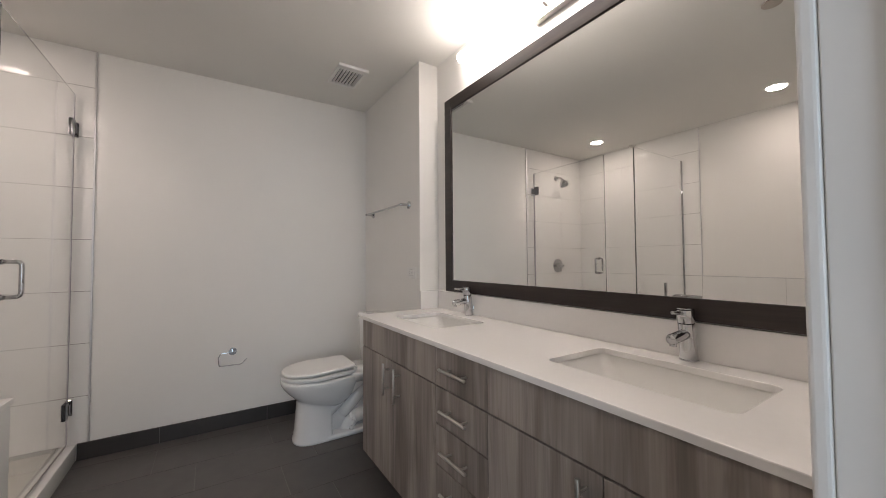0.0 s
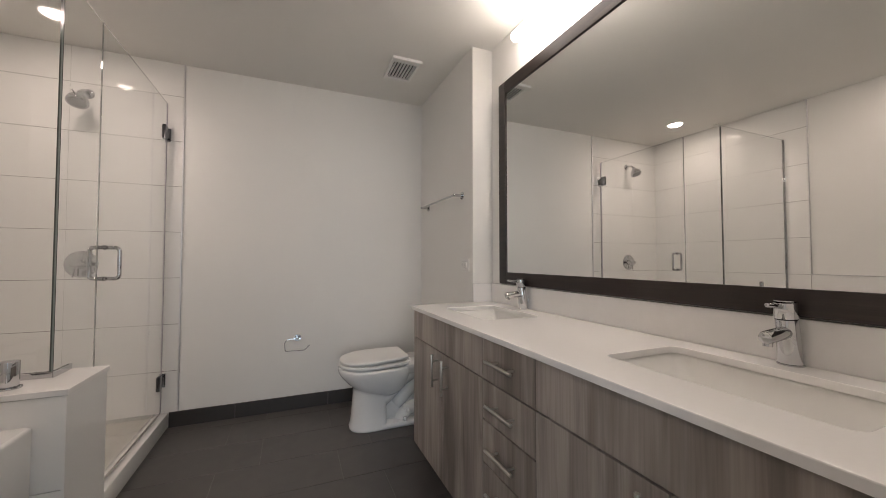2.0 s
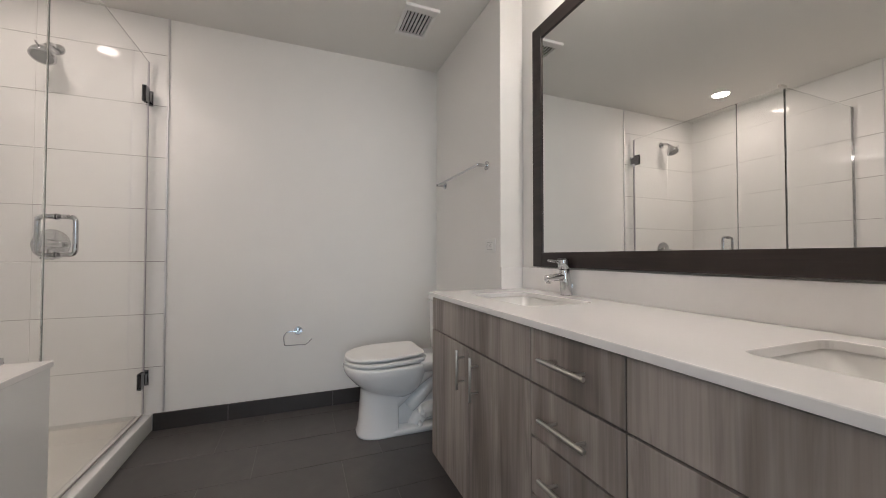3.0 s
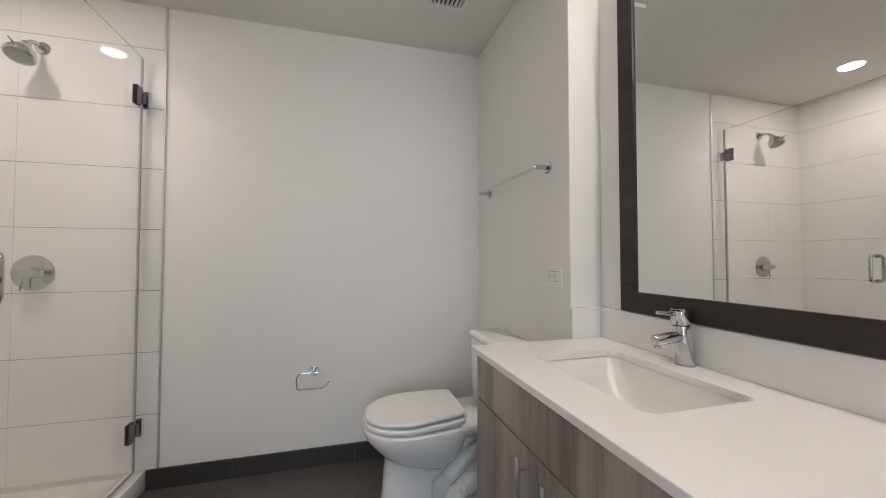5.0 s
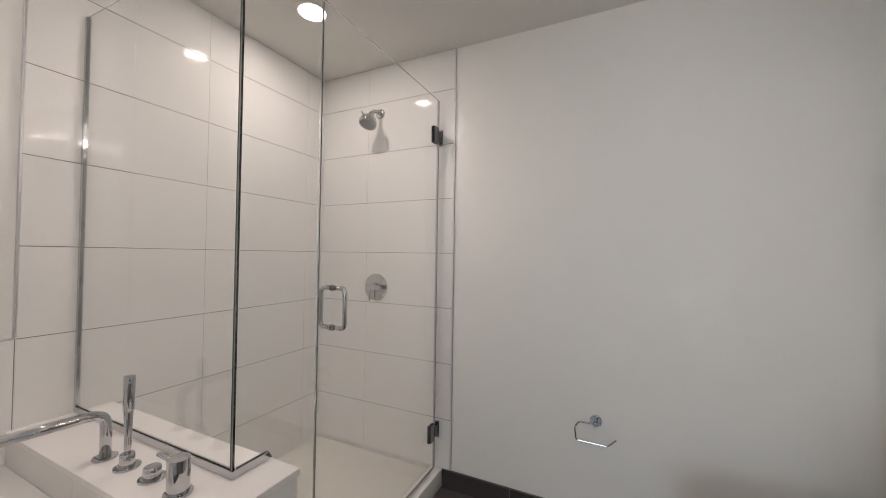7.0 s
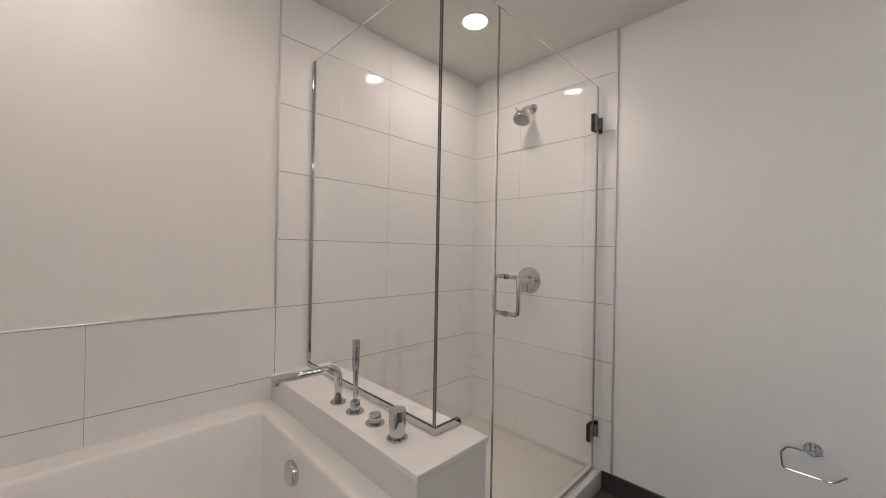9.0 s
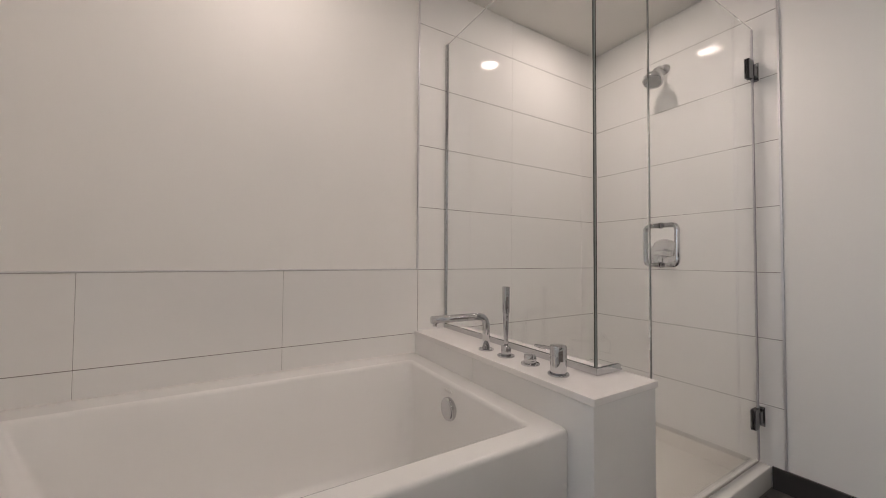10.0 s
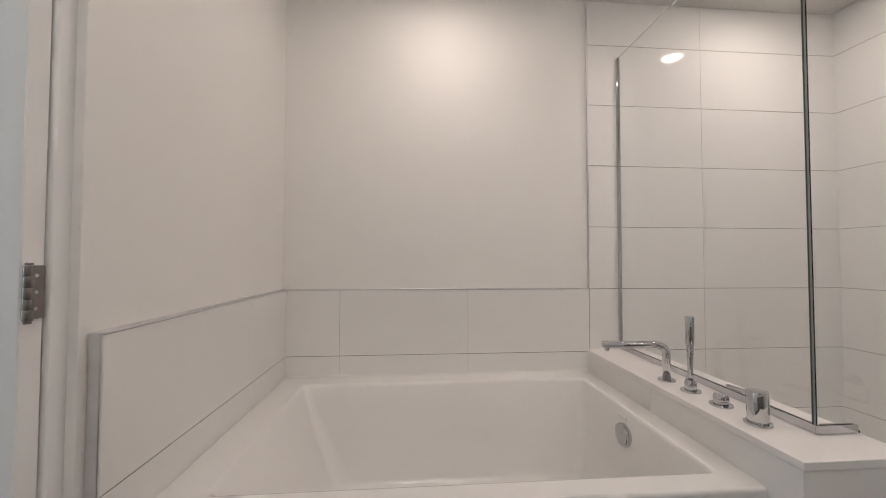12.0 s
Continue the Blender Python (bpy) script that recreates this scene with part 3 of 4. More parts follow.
def toilet():
    t = thing("toilet", (0.75, TY, 0), "white porcelain two-piece toilet with closed lid", "toilet")
    bowl = loft([oval(0.60, TY, z, f, b, h, power=p, back_power=q) for z, f, b, h, p, q in (
        (0.0, 0.146, 0.090, 0.124, 2.6, 7), (0.010, 0.145, 0.090, 0.123, 2.6, 7), (0.03, 0.137, 0.088, 0.115, 2.6, 7), (0.08, 0.131, 0.087, 0.110, 2.6, 7), (0.15, 0.126, 0.088, 0.108, 2.6, 7),
        (0.215, 0.121, 0.092, 0.106, 2.5, 6.5), (0.250, 0.121, 0.100, 0.106, 2.4, 6), (0.264, 0.125, 0.118, 0.109, 2.35, 5), (0.273, 0.134, 0.140, 0.117, 2.3, 4), (0.290, 0.160, 0.180, 0.140, 2.25, 3.4), (0.310, 0.182, 0.222, 0.157, 2.2, 3), (0.335, 0.201, 0.248, 0.170, 2.2, 3),
        (0.360, 0.213, 0.264, 0.180, 2.25, 3), (0.385, 0.218, 0.275, 0.184, 2.25, 3), (0.395, 0.217, 0.274, 0.183, 2.25, 3), (0.3995, 0.212, 0.27, 0.178, 2.25, 3), (0.398, 0.17, 0.25, 0.15, 2.25, 3))])
    for v in bowl.verts:
        v.co.z -= max(0, 1 - abs(v.co.z - 0.275) / 0.1) * (v.co.x - 0.475) * 0.28
    part("bowl", bowl, PORCELAIN, t, smooth=50)
    foot = loft([oval(0.78, TY, z, 0.16, 0.23, h, power=8, back_power=3.5) for z, h in ((0.0, 0.124), (0.018, 0.123), (0.026, 0.119), (0.030, 0.108))])
    part("foot", foot, PORCELAIN, t, smooth=50)
    part("rear_column", loft([oval(0.86, TY, z, f, 0.12, h, power=3, back_power=4) for z, f, h in ((0.025, 0.22, 0.05), (0.15, 0.21, 0.048), (0.28, 0.19, 0.06), (0.36, 0.19, 0.11), (0.398, 0.2, 0.135))]), PORCELAIN, t, smooth=50)
    for side in (-1, 1):
        part("trapway", pipe([(0.63, TY + side * 0.052, 0.155), (0.69, TY + side * 0.054, 0.195), (0.79, TY + side * 0.066, 0.295), (0.88, TY + side * 0.075, 0.355)], 0.050, sides=20, bend=0.03), PORCELAIN, t, smooth=60)
        part("trap_arm", pipe([(0.76, TY + side * 0.028, 0.125), (0.82, TY + side * 0.035, 0.18), (0.90, TY + side * 0.04, 0.265), (0.98, TY + side * 0.04, 0.25)], 0.046, sides=20, bend=0.03), PORCELAIN, t, smooth=60)
        part("trap_outlet", pipe([(0.79, TY + side * 0.035, 0.01), (0.81, TY + side * 0.04, 0.06), (0.87, TY + side * 0.045, 0.10), (0.95, TY + side * 0.04, 0.085), (0.98, TY + side * 0.035, 0.01)], 0.048, sides=20, bend=0.045), PORCELAIN, t, smooth=60)
        part("bolt_cap", loft([oval(0.81, TY + side * 0.101, z, r, r, r, n=20) for z, r in ((0.026, 0.014), (0.046, 0.013), (0.052, 0.008))]), PORCELAIN, t, smooth=50)
    deck = loft([rounded(0.80, 1.08, TY - h, TY + h, z, 0.03) for z, h in ((0.345, 0.13), (0.385, 0.155), (0.404, 0.158), (0.41, 0.152))])
    part("tank_deck", deck, PORCELAIN, t, smooth=50)

    def flat_oval(z0, z1, f, h, b):
        return loft([oval(0.60, TY, z, ff, b - (f - ff) * 0.8, hh, power=2.25, back_power=13) for z, ff, hh in (
            (z0 - 0.007, f - 0.022, h - 0.022), (z0, f - 0.020, h - 0.020), (z0, f - 0.003, h - 0.003), (z0 + 0.003, f, h), (z1 - 0.005, f, h), (z1 - 0.001, f - 0.004, h - 0.004), (z1, f - 0.009, h - 0.009), (z1, f - 0.016, h - 0.016), (z1 + 0.001, f - 0.08, h - 0.08))])
    def raised(bm, slope):
        for v in bm.verts:
            v.co.z += max(0, v.co.x - 0.385) * slope
        return bm
    def tapered(bm):
        for v in bm.verts:
            v.co.y = TY + (v.co.y - TY) * (1 - 0.20 * min(1, max(0, (v.co.x - 0.60) / 0.23)) ** 1.5)
        return bm
    part("seat", tapered(raised(flat_oval(0.4045, 0.4275, 0.214, 0.184, 0.232), 0.020)), PLASTIC, t, smooth=50)
    lid = part("lid", tapered(raised(flat_oval(0.4330, 0.4500, 0.209, 0.181, 0.228), 0.044)), PLASTIC, t, smooth=50)
    for side in (-1, 1):
        part("hinge_cap", rod((0.838, TY + side * 0.075 - 0.02, 0.43), (0.838, TY + side * 0.075 + 0.02, 0.43), 0.012, sides=16, bevel=0.003), PLASTIC, lid, smooth=40)
    tank = loft([rounded(x0, 1.108, TY - 0.012 - h, TY - 0.012 + h, z, r) for z, x0, h, r in ((0.408, 0.968, 0.155, 0.03), (0.425, 0.955, 0.166, 0.035), (0.56, 0.950, 0.173, 0.035), (0.724, 0.947, 0.178, 0.035), (0.730, 0.950, 0.174, 0.033))])
    part("tank", tank, PORCELAIN, t, smooth=50)
    tl = loft([[(x - 0.012 * math.cos((y - TY) / 0.2 * 1.5) * (1 if x < 1.0 else 0), y, zz) for x, y, zz in rounded(x0, 1.114, TY - 0.012 - h, TY - 0.012 + h, z, r)]
               for z, x0, h, r in ((0.733, 0.950, 0.180, 0.035), (0.737, 0.944, 0.185, 0.038), (0.756, 0.944, 0.185, 0.038), (0.766, 0.950, 0.179, 0.036), (0.770, 0.968, 0.16, 0.03))])
    part("tank_lid", tl, PORCELAIN, t, smooth=50)
    fl = part("flush_lever", rod((0.990, TY - 0.186, 0.69), (0.990, TY - 0.200, 0.69), 0.012, sides=18, bevel=0.002), CHROME, t, "chrome flush lever")
    part("lever_arm", rod((0.990, TY - 0.201, 0.69), (0.94, TY - 0.203, 0.682), 0.0055, sides=12, bevel=0.002), CHROME, fl)


toilet()

# ---- paper holder, towel bar, socket ----
t = thing("toilet_paper_holder", (0.14, YN, 0.525), "empty chrome toilet paper holder on the wall", "toilet paper holder")
part("rosette", rod((0.14, YN + 0.006, 0.525), (0.14, YN - 0.006, 0.525), 0.026, sides=32, bevel=0.003), CHROME, t)
part("stem", rod((0.14, YN - 0.006, 0.525), (0.14, YN - 0.055, 0.525), 0.009, sides=20, bevel=0.002), CHROME, t)
part("wire_ring", pipe([(0.165, YN - 0.05, 0.528), (0.07, YN - 0.05, 0.528), (0.052, YN - 0.05, 0.50), (0.058, YN - 0.05, 0.442), (0.19, YN - 0.05, 0.440), (0.225, YN - 0.05, 0.475)], 0.0036, sides=10, bend=0.012), CHROME, t)

t = thing("towel_bar", (XP, 2.03, 1.527), "chrome towel bar on two round posts", "towel bar")
for y in (1.715, 2.345):
    p = part("rosette", rod((XP, y, 1.527), (XP - 0.008, y, 1.527), 0.026, sides=32, bevel=0.003), CHROME, t)
    part("post", rod((XP - 0.008, y, 1.527), (XP - 0.07, y, 1.527), 0.0095, sides=20, bevel=0.003), CHROME, p)
part("bar", rod((XP - 0.06, 1.705, 1.527), (XP - 0.06, 2.355, 1.527), 0.0068, sides=20, bevel=0.002), CHROME, t)

t = thing("wall_socket", (XP, 1.679, 1.075), "white double wall socket mounted sideways", "socket")
plate = part("cover_plate", box(XP - 0.006, XP, 1.620, 1.738, 1.037, 1.113, 0.002, 2), PLASTIC, t)
part("insert", box(XP - 0.0085, XP - 0.0055, 1.645, 1.713, 1.058, 1.092, 0.001), PLASTIC, plate)
for z in (1.0555, 1.0945):
    part("seam", box(XP - 0.0066, XP - 0.0058, 1.648, 1.710, z - 0.0006, z + 0.0006), SLOT, plate)
for y in (1.662, 1.697):
    for dz in (-0.006, 0.006):
        part("slot", box(XP - 0.0089, XP - 0.0083, y - 0.004, y + 0.004, 1.075 + dz - 0.001, 1.075 + dz + 0.001), SLOT, plate)
    part("slot", rod((XP - 0.0089, y + 0.010, 1.075), (XP - 0.0083, y + 0.010, 1.075), 0.0022, sides=8), SLOT, plate)

# ---- bathtub ----
TX1, TY0, TY1, TZ = -0.65, YS + 0.001, LY0 - 0.001, 0.584


def bathtub():
    t = thing("bathtub", ((XW + TX1) / 2, (TY0 + TY1) / 2, 0), "white glossy alcove bathtub with a flat apron, empty", "bathtub")
    X0 = XW + 0.001
    rings = [rounded(X0, TX1 - 0.003, TY0, TY1, 0.0, 0.004), rounded(X0, TX1 - 0.001, TY0, TY1, TZ - 0.05, 0.004),
             rounded(X0, TX1, TY0, TY1, TZ - 0.014, 0.004), rounded(X0, TX1, TY0, TY1, TZ - 0.009, 0.006), rounded(X0, TX1 - 0.002, TY0, TY1, TZ - 0.003, 0.008), rounded(X0 + 0.001, TX1 - 0.008, TY0 + 0.001, TY1 - 0.001, TZ, 0.012), rounded(X0 + 0.002, TX1 - 0.010, TY0 + 0.002, TY1 - 0.002, TZ, 0.012), rounded(X0 + 0.004, TX1 - 0.015, TY0 + 0.004, TY1 - 0.004, TZ, 0.012), rounded(-1.468, -0.712, -0.191, 1.084, TZ, 0.021),
             rounded(-1.464, -0.716, -0.187, 1.080, TZ, 0.020), rounded(-1.457, -0.723, -0.180, 1.073, TZ - 0.003, 0.022), rounded(-1.452, -0.728, -0.174, 1.069, TZ - 0.014, 0.024),
             rounded(-1.415, -0.765, -0.10, 1.05, 0.38, 0.05), rounded(-1.385, -0.795, -0.02, 1.02, 0.21, 0.07), rounded(-1.35, -0.83, 0.05, 0.99, 0.165, 0.09), rounded(-1.28, -0.90, 0.14, 0.90, 0.152, 0.10), rounded(-1.15, -1.0, 0.4, 0.65, 0.148, 0.05)]
    bm = loft(rings)
    part("tub_shell", bm, ACRYLIC, t, smooth=50)
    o = part("overflow", rod((-1.103, 1.066, 0.497), (-1.103, 1.046, 0.495), 0.041, sides=36, bevel=0.004), CHROME, t, "round chrome overflow cover", smooth=40)
    part("overflow_dial", rod((-1.103, 1.046, 0.495), (-1.103, 1.042, 0.495), 0.034, sides=30, bevel=0.002), CHROME, o, smooth=40)
    d = part("drain", rod((-1.10, 0.78, 0.15), (-1.10, 0.78, 0.157), 0.03, sides=30, bevel=0.002), CHROME, t, "round chrome drain")
    part("pad", box(-1.15, -1.10, 1.0625, 1.0685, 0.548, 0.556, 0.001), ACRYLIC, t)


bathtub()

# ---- low wall, its slab and the tub fittings ----
low_wall = structure("wall_low", box(XW - 0.002, LX - 0.010, LY0 + 0.010, LY1 - 0.010, -0.0014, LEDGE - 0.0205), GROUT, "low white tiled wall between tub and shower", "wall")
tagged(part("ledge_slab", box(XW + 0.0005, LX + 0.006, LY0 - 0.004, LY1 + 0.004, LEDGE - 0.02, LEDGE, 0.002, 2), QUARTZ), "white quartz slab capping the low wall", "ledge")


def flange(x, y, r=0.029, h=0.006):
    return rod((x, y, LEDGE), (x, y, LEDGE + h), r, sides=32, bevel=0.0015)


t = thing("tub_spout", (-1.095, 1.218, LEDGE), "chrome bent deck-mounted tub spout", "tub spout")
part("flange", flange(-1.095, 1.218), CHROME, t, smooth=40)
part("spout_tube", pipe([(-1.095, 1.218, LEDGE + 0.005), (-1.095, 1.218, LEDGE + 0.130), (-1.122, 0.992, LEDGE + 0.128)], 0.0140, sides=22, bend=0.04), CHROME, t, smooth=40)
part("spout_outlet", rod((-1.1205, 1.005, LEDGE + 0.118), (-1.1205, 1.005, LEDGE + 0.105), 0.0085, sides=18, bevel=0.001), CHROME, t, smooth=40)

t = thing("hand_shower", (-0.985, 1.222, LEDGE), "slim chrome hand shower standing in its holder", "hand shower")
part("flange", flange(-0.985, 1.222, 0.031), CHROME, t, smooth=40)
part("holder", rod((-0.985, 1.222, LEDGE + 0.006), (-0.985, 1.222, LEDGE + 0.04), 0.0185, 0.0165, sides=28, bevel=0.002), CHROME, t, smooth=40)
w = part("wand", rod((-0.985, 1.222, LEDGE + 0.04), (-0.985, 1.222, LEDGE + 0.155), 0.0075, 0.0105, sides=24, bevel=0.001), CHROME, t, smooth=40)
part("wand_head", rod((-0.985, 1.222, LEDGE + 0.155), (-0.985, 1.222, LEDGE + 0.25), 0.0125, 0.0135, sides=28, bevel=0.002), CHROME, w, smooth=40)

t = thing("tub_diverter", (-0.868, 1.225, LEDGE), "low round chrome diverter knob on the ledge", "tub valve")
part("flange", flange(-0.868, 1.225, 0.031), CHROME, t, smooth=40)
part("collar", rod((-0.868, 1.225, LEDGE + 0.006), (-0.868, 1.225, LEDGE + 0.016), 0.0195, sides=28, bevel=0.001), CHROME, t)
part("knob", rod((-0.868, 1.225, LEDGE + 0.016), (-0.868, 1.225, LEDGE + 0.034), 0.0215, 0.019, sides=28, bevel=0.003), CHROME, t, smooth=40)

t = thing("tub_mixer", (-0.746, 1.221, LEDGE), "chrome cylinder tub mixer with a thin lever", "tub valve")
part("flange", flange(-0.746, 1.221, 0.032), CHROME, t, smooth=40)
part("cylinder", rod((-0.746, 1.221, LEDGE + 0.006), (-0.746, 1.221, LEDGE + 0.089), 0.0248, sides=36, bevel=0.002), CHROME, t, smooth=40)
part("lever", rod((-0.766, 1.222, LEDGE + 0.073), (-0.848, 1.228, LEDGE + 0.067), 0.0066, 0.0056, sides=16, bevel=0.002), CHROME, t, smooth=40)

# ---- shower: pan, curb, fittings, glass ----
pan = thing("shower_pan", (-1.1, 1.97, 0), "cream-white low shower pan with a raised curb", "shower pan")
bm = loft([rounded(XW + 0.001, -0.735, LY1, YN - 0.001, 0.075, 0.004), rounded(XW + 0.02, -0.755, LY1 + 0.02, YN - 0.02, 0.066, 0.02), rounded(XW + 0.2, -0.95, LY1 + 0.2, YN - 0.2, 0.058, 0.05), rounded(-1.13, -1.05, 1.93, 2.01, 0.055, 0.03)], cap=False)
bm.faces.new([v for v in bm.verts if abs(v.co.z - 0.055) < 1e-5])
part("pan_floor", bm, PAN, pan, smooth=50)
bm = box(-0.735, -0.647, LY1 + 0.001, YN - 0.001, -0.001, 0.098, 0.006, 3)
part("curb", bm, ACRYLIC, pan, "white acrylic curb", smooth=40)
dr = part("drain_cover", rod((-1.09, 1.97, 0.0555), (-1.09, 1.97, 0.060), 0.052, sides=36, bevel=0.002), CHROME, pan, "round chrome drain cover")
part("ridge", box(-0.708, -0.694, LY1 + 0.002, YN - 0.002, 0.097, 0.109, 0.003, 2), ACRYLIC, pan)

t = thing("shower_valve", (-1.114, YN, 1.08), "round chrome shower valve plate with a lever", "shower valve")
part("plate", rod((-1.114, YN, 1.08), (-1.114, YN - 0.008, 1.08), 0.083, sides=48, bevel=0.004), CHROME, t, smooth=40)
part("hub", rod((-1.114, YN - 0.008, 1.08), (-1.114, YN - 0.042, 1.08), 0.029, 0.027, sides=32, bevel=0.003), CHROME, t, smooth=40)
part("lever", rod((-1.145, YN - 0.058, 1.08), (-1.045, YN - 0.058, 1.08), 0.0165, sides=24, bevel=0.003), CHROME, t, smooth=40)
part("stop_pin", rod((-1.135, YN - 0.03, 1.06), (-1.142, YN - 0.034, 1.0), 0.0045, sides=12, bevel=0.001), CHROME, t, smooth=40)

t = thing("wall_shower", (-1.104, YN, 2.15), "chrome bell shower head on a short arm", "shower head")
part("rosette", rod((-1.104, YN, 2.15), (-1.104, YN - 0.012, 2.15), 0.032, 0.026, sides=32, bevel=0.003), CHROME, t, smooth=40)
part("arm", pipe([(-1.104, YN - 0.01, 2.15), (-1.104, YN - 0.06, 2.152), (-1.104, YN - 0.095, 2.120)], 0.0105, bend=0.025), CHROME, t, smooth=40)
ax = Vector((0, -0.42, -0.90)).normalized()
c0 = Vector((-1.104, YN - 0.095, 2.118))
u, w = Vector((1, 0, 0)), ax.cross(Vector((1, 0, 0)))
bm = loft([[c0 + ax * d + r * (math.cos(a) * u + math.sin(a) * w) for a in (2 * math.pi * i / 36 for i in range(36))]
           for d, r in ((-0.012, 0.012), (0.0, 0.017), (0.012, 0.017), (0.02, 0.024), (0.04, 0.042), (0.058, 0.051), (0.078, 0.053), (0.083, 0.050), (0.081, 0.044))])
hd = part("bell", bm, CHROME, t, smooth=40)
part("spray_face", rod(c0 + ax * 0.0815, c0 + ax * 0.0835, 0.043, sides=32), material("spray_face_grey", (0.32, 0.32, 0.32), 0.5, bump=0.4, bump_scale=260, vary=0.1), hd)
part("tab", rod(c0 + ax * 0.07 + Vector((0, -0.04, 0.035)), c0 + ax * 0.07 + Vector((0, -0.062, 0.045)), 0.004, sides=10), CHROME, hd)


def pane(name, bm, parent):
    ob = part(name, bm, GLASS, parent, "clear frameless glass")
    ob.visible_shadow = False
    return ob


sg = thing("shower_screen", (GX, GY, LEDGE), "fixed clear glass shower panels meeting at a corner", "shower screen")
pane("side_panel", box(XW + 0.006, GX - 0.006, GY - 0.005, GY + 0.005, LEDGE + 0.006, GTOP, 0.0008), sg)
bm = bmesh.new()
prof = [(GY - 0.005, LEDGE + 0.006), (LY1 + 0.006, LEDGE + 0.006), (LY1 + 0.006, 0.112), (1.603, 0.112), (1.603, GTOP), (GY - 0.005, GTOP)]
f = bm.faces.new([bm.verts.new((GX - 0.005, y, z)) for y, z in prof])
out = bmesh.ops.extrude_face_region(bm, geom=[f])
bmesh.ops.translate(bm, verts=[v for v in out["geom"] if isinstance(v, bmesh.types.BMVert)], vec=(0.010, 0, 0))
pane("return_panel", bm, sg)
# opaque strips whose colours paint the dark and pale refraction in the glass edges
EDGE = material("glass_edge_dark_reflection", (0.062, 0.076, 0.071), 0.12, vary=0.2, vary_scale=4, bump=0.02)
EDGEPALE = material("glass_edge_pale_reflection", (0.24, 0.27, 0.26), 0.1, vary=0.2, vary_scale=4, bump=0.02)
part("corner_edge", box(GX - 0.0058, GX - 0.0015, GY - 0.0056, GY - 0.0052, LEDGE + 0.022, GTOP - 0.001), EDGE, sg, "glass corner edge strip with dark reflection painted in")
part("corner_edge", box(GX - 0.0014, GX + 0.0036, GY - 0.0056, GY - 0.0052, LEDGE + 0.022, GTOP - 0.001), EDGEPALE, sg, "glass corner edge strip with pale reflection painted in")
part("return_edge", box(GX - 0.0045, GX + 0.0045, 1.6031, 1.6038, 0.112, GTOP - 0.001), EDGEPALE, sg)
part("wall_channel", box(XW + 0.0005, XW + 0.014, GY - 0.010, GY + 0.010, LEDGE + 0.001, GTOP, 0.001), CHROME, sg, "chrome wall channel")
part("base_channel", box(XW + 0.014, GX + 0.0053, GY - 0.0104, GY - 0.0057, LEDGE + 0.0005, LEDGE + 0.022, 0.001), CHROME, sg, "chrome base channel")
part("base_channel", box(XW + 0.014, GX - 0.0105, GY + 0.0055, GY + 0.010, LEDGE + 0.0005, LEDGE + 0.022, 0.001), CHROME, sg, "chrome base channel")
for dx, y0 in ((0.0055, GY - 0.0104), (-0.010, GY + 0.0105)):
    part("return_channel", box(GX + dx, GX + dx + 0.0045, y0, LY1 - 0.004, LEDGE + 0.0005, LEDGE + 0.022, 0.001), CHROME, sg, "chrome base channel")
part("channel_end", box(GX - 0.005, GX + 0.005, LY1 - 0.012, LY1 - 0.004, LEDGE + 0.0005, LEDGE + 0.021), GASKET, sg)
part("corner_clip", box(GX - 0.012, GX + 0.05, GY - 0.012, GY + 0.012, GTOP - 0.008, GTOP + 0.012, 0.002), NICKEL, sg, "small metal corner clip")

sd = thing("shower_door", (GX, 2.05, 0.11), "closed clear glass shower door with a chrome pull", "shower door")
DY0, DY1 = 1.608, 2.488
pane("door_pane", box(GX - 0.005, GX + 0.005, DY0, DY1, 0.114, GTOP, 0.0008), sd)
# pale strip: refraction at the door's free edge, put into its colour
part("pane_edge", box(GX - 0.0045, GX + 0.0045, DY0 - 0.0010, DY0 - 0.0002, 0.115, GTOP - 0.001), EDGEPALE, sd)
# opaque strip added for the grey look of the pane's hinge-side glass edge
part("side_seal", box(GX - 0.0070, GX + 0.0070, DY1 - 0.004, DY1 + 0.012, 0.115, GTOP - 0.001, 0.002, 2), material("grey_pane_edge", (0.44, 0.43, 0.45), 0.22, vary=0.06, vary_scale=6, bump=0.02), sd, "grey strip standing for the pane's hinge-side glass edge")
# dark strip: the top edge's reflection, painted the same way
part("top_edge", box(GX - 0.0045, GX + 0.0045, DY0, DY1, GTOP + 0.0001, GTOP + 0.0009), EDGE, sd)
# chrome hinges; their dark reflections are painted as a darker metal
for z in (1.945, 0.312):
    h = part("hinge", box(GX - 0.016, GX + 0.016, DY1 - 0.008, DY1 + 0.034, z - 0.028, z + 0.028, 0.003, 2), CHROMEDARKREFLECT, sd, "polished chrome glass hinge, dark reflection put into its colour")
    for side in (-1, 1):
        x = GX + side * 0.0095
        prof = [(DY1 - 0.055, z - 0.045), (DY1 - 0.055, z + 0.045), (DY1 - 0.004, z + 0.045), (DY1 - 0.004, z - 0.03), (DY1 - 0.018, z - 0.045)]
        bm = bmesh.new()
        f = bm.faces.new([bm.verts.new((x - 0.004, y, zz)) for y, zz in prof])
        o2 = bmesh.ops.extrude_face_region(bm, geom=[f])
        bmesh.ops.translate(bm, verts=[v for v in o2["geom"] if isinstance(v, bmesh.types.BMVert)], vec=(0.008, 0, 0))
        part("hinge_plate", bm, CHROMEDARKREFLECT, h)
    part("gasket", box(GX - 0.0054, GX - 0.005, DY1 - 0.057, DY1 - 0.004, z - 0.047, z + 0.047), GASKET, h)
    part("wall_plate", box(GX - 0.02, GX + 0.02, YN - 0.006, YN, z - 0.045, z + 0.045, 0.0015), CHROME, h)
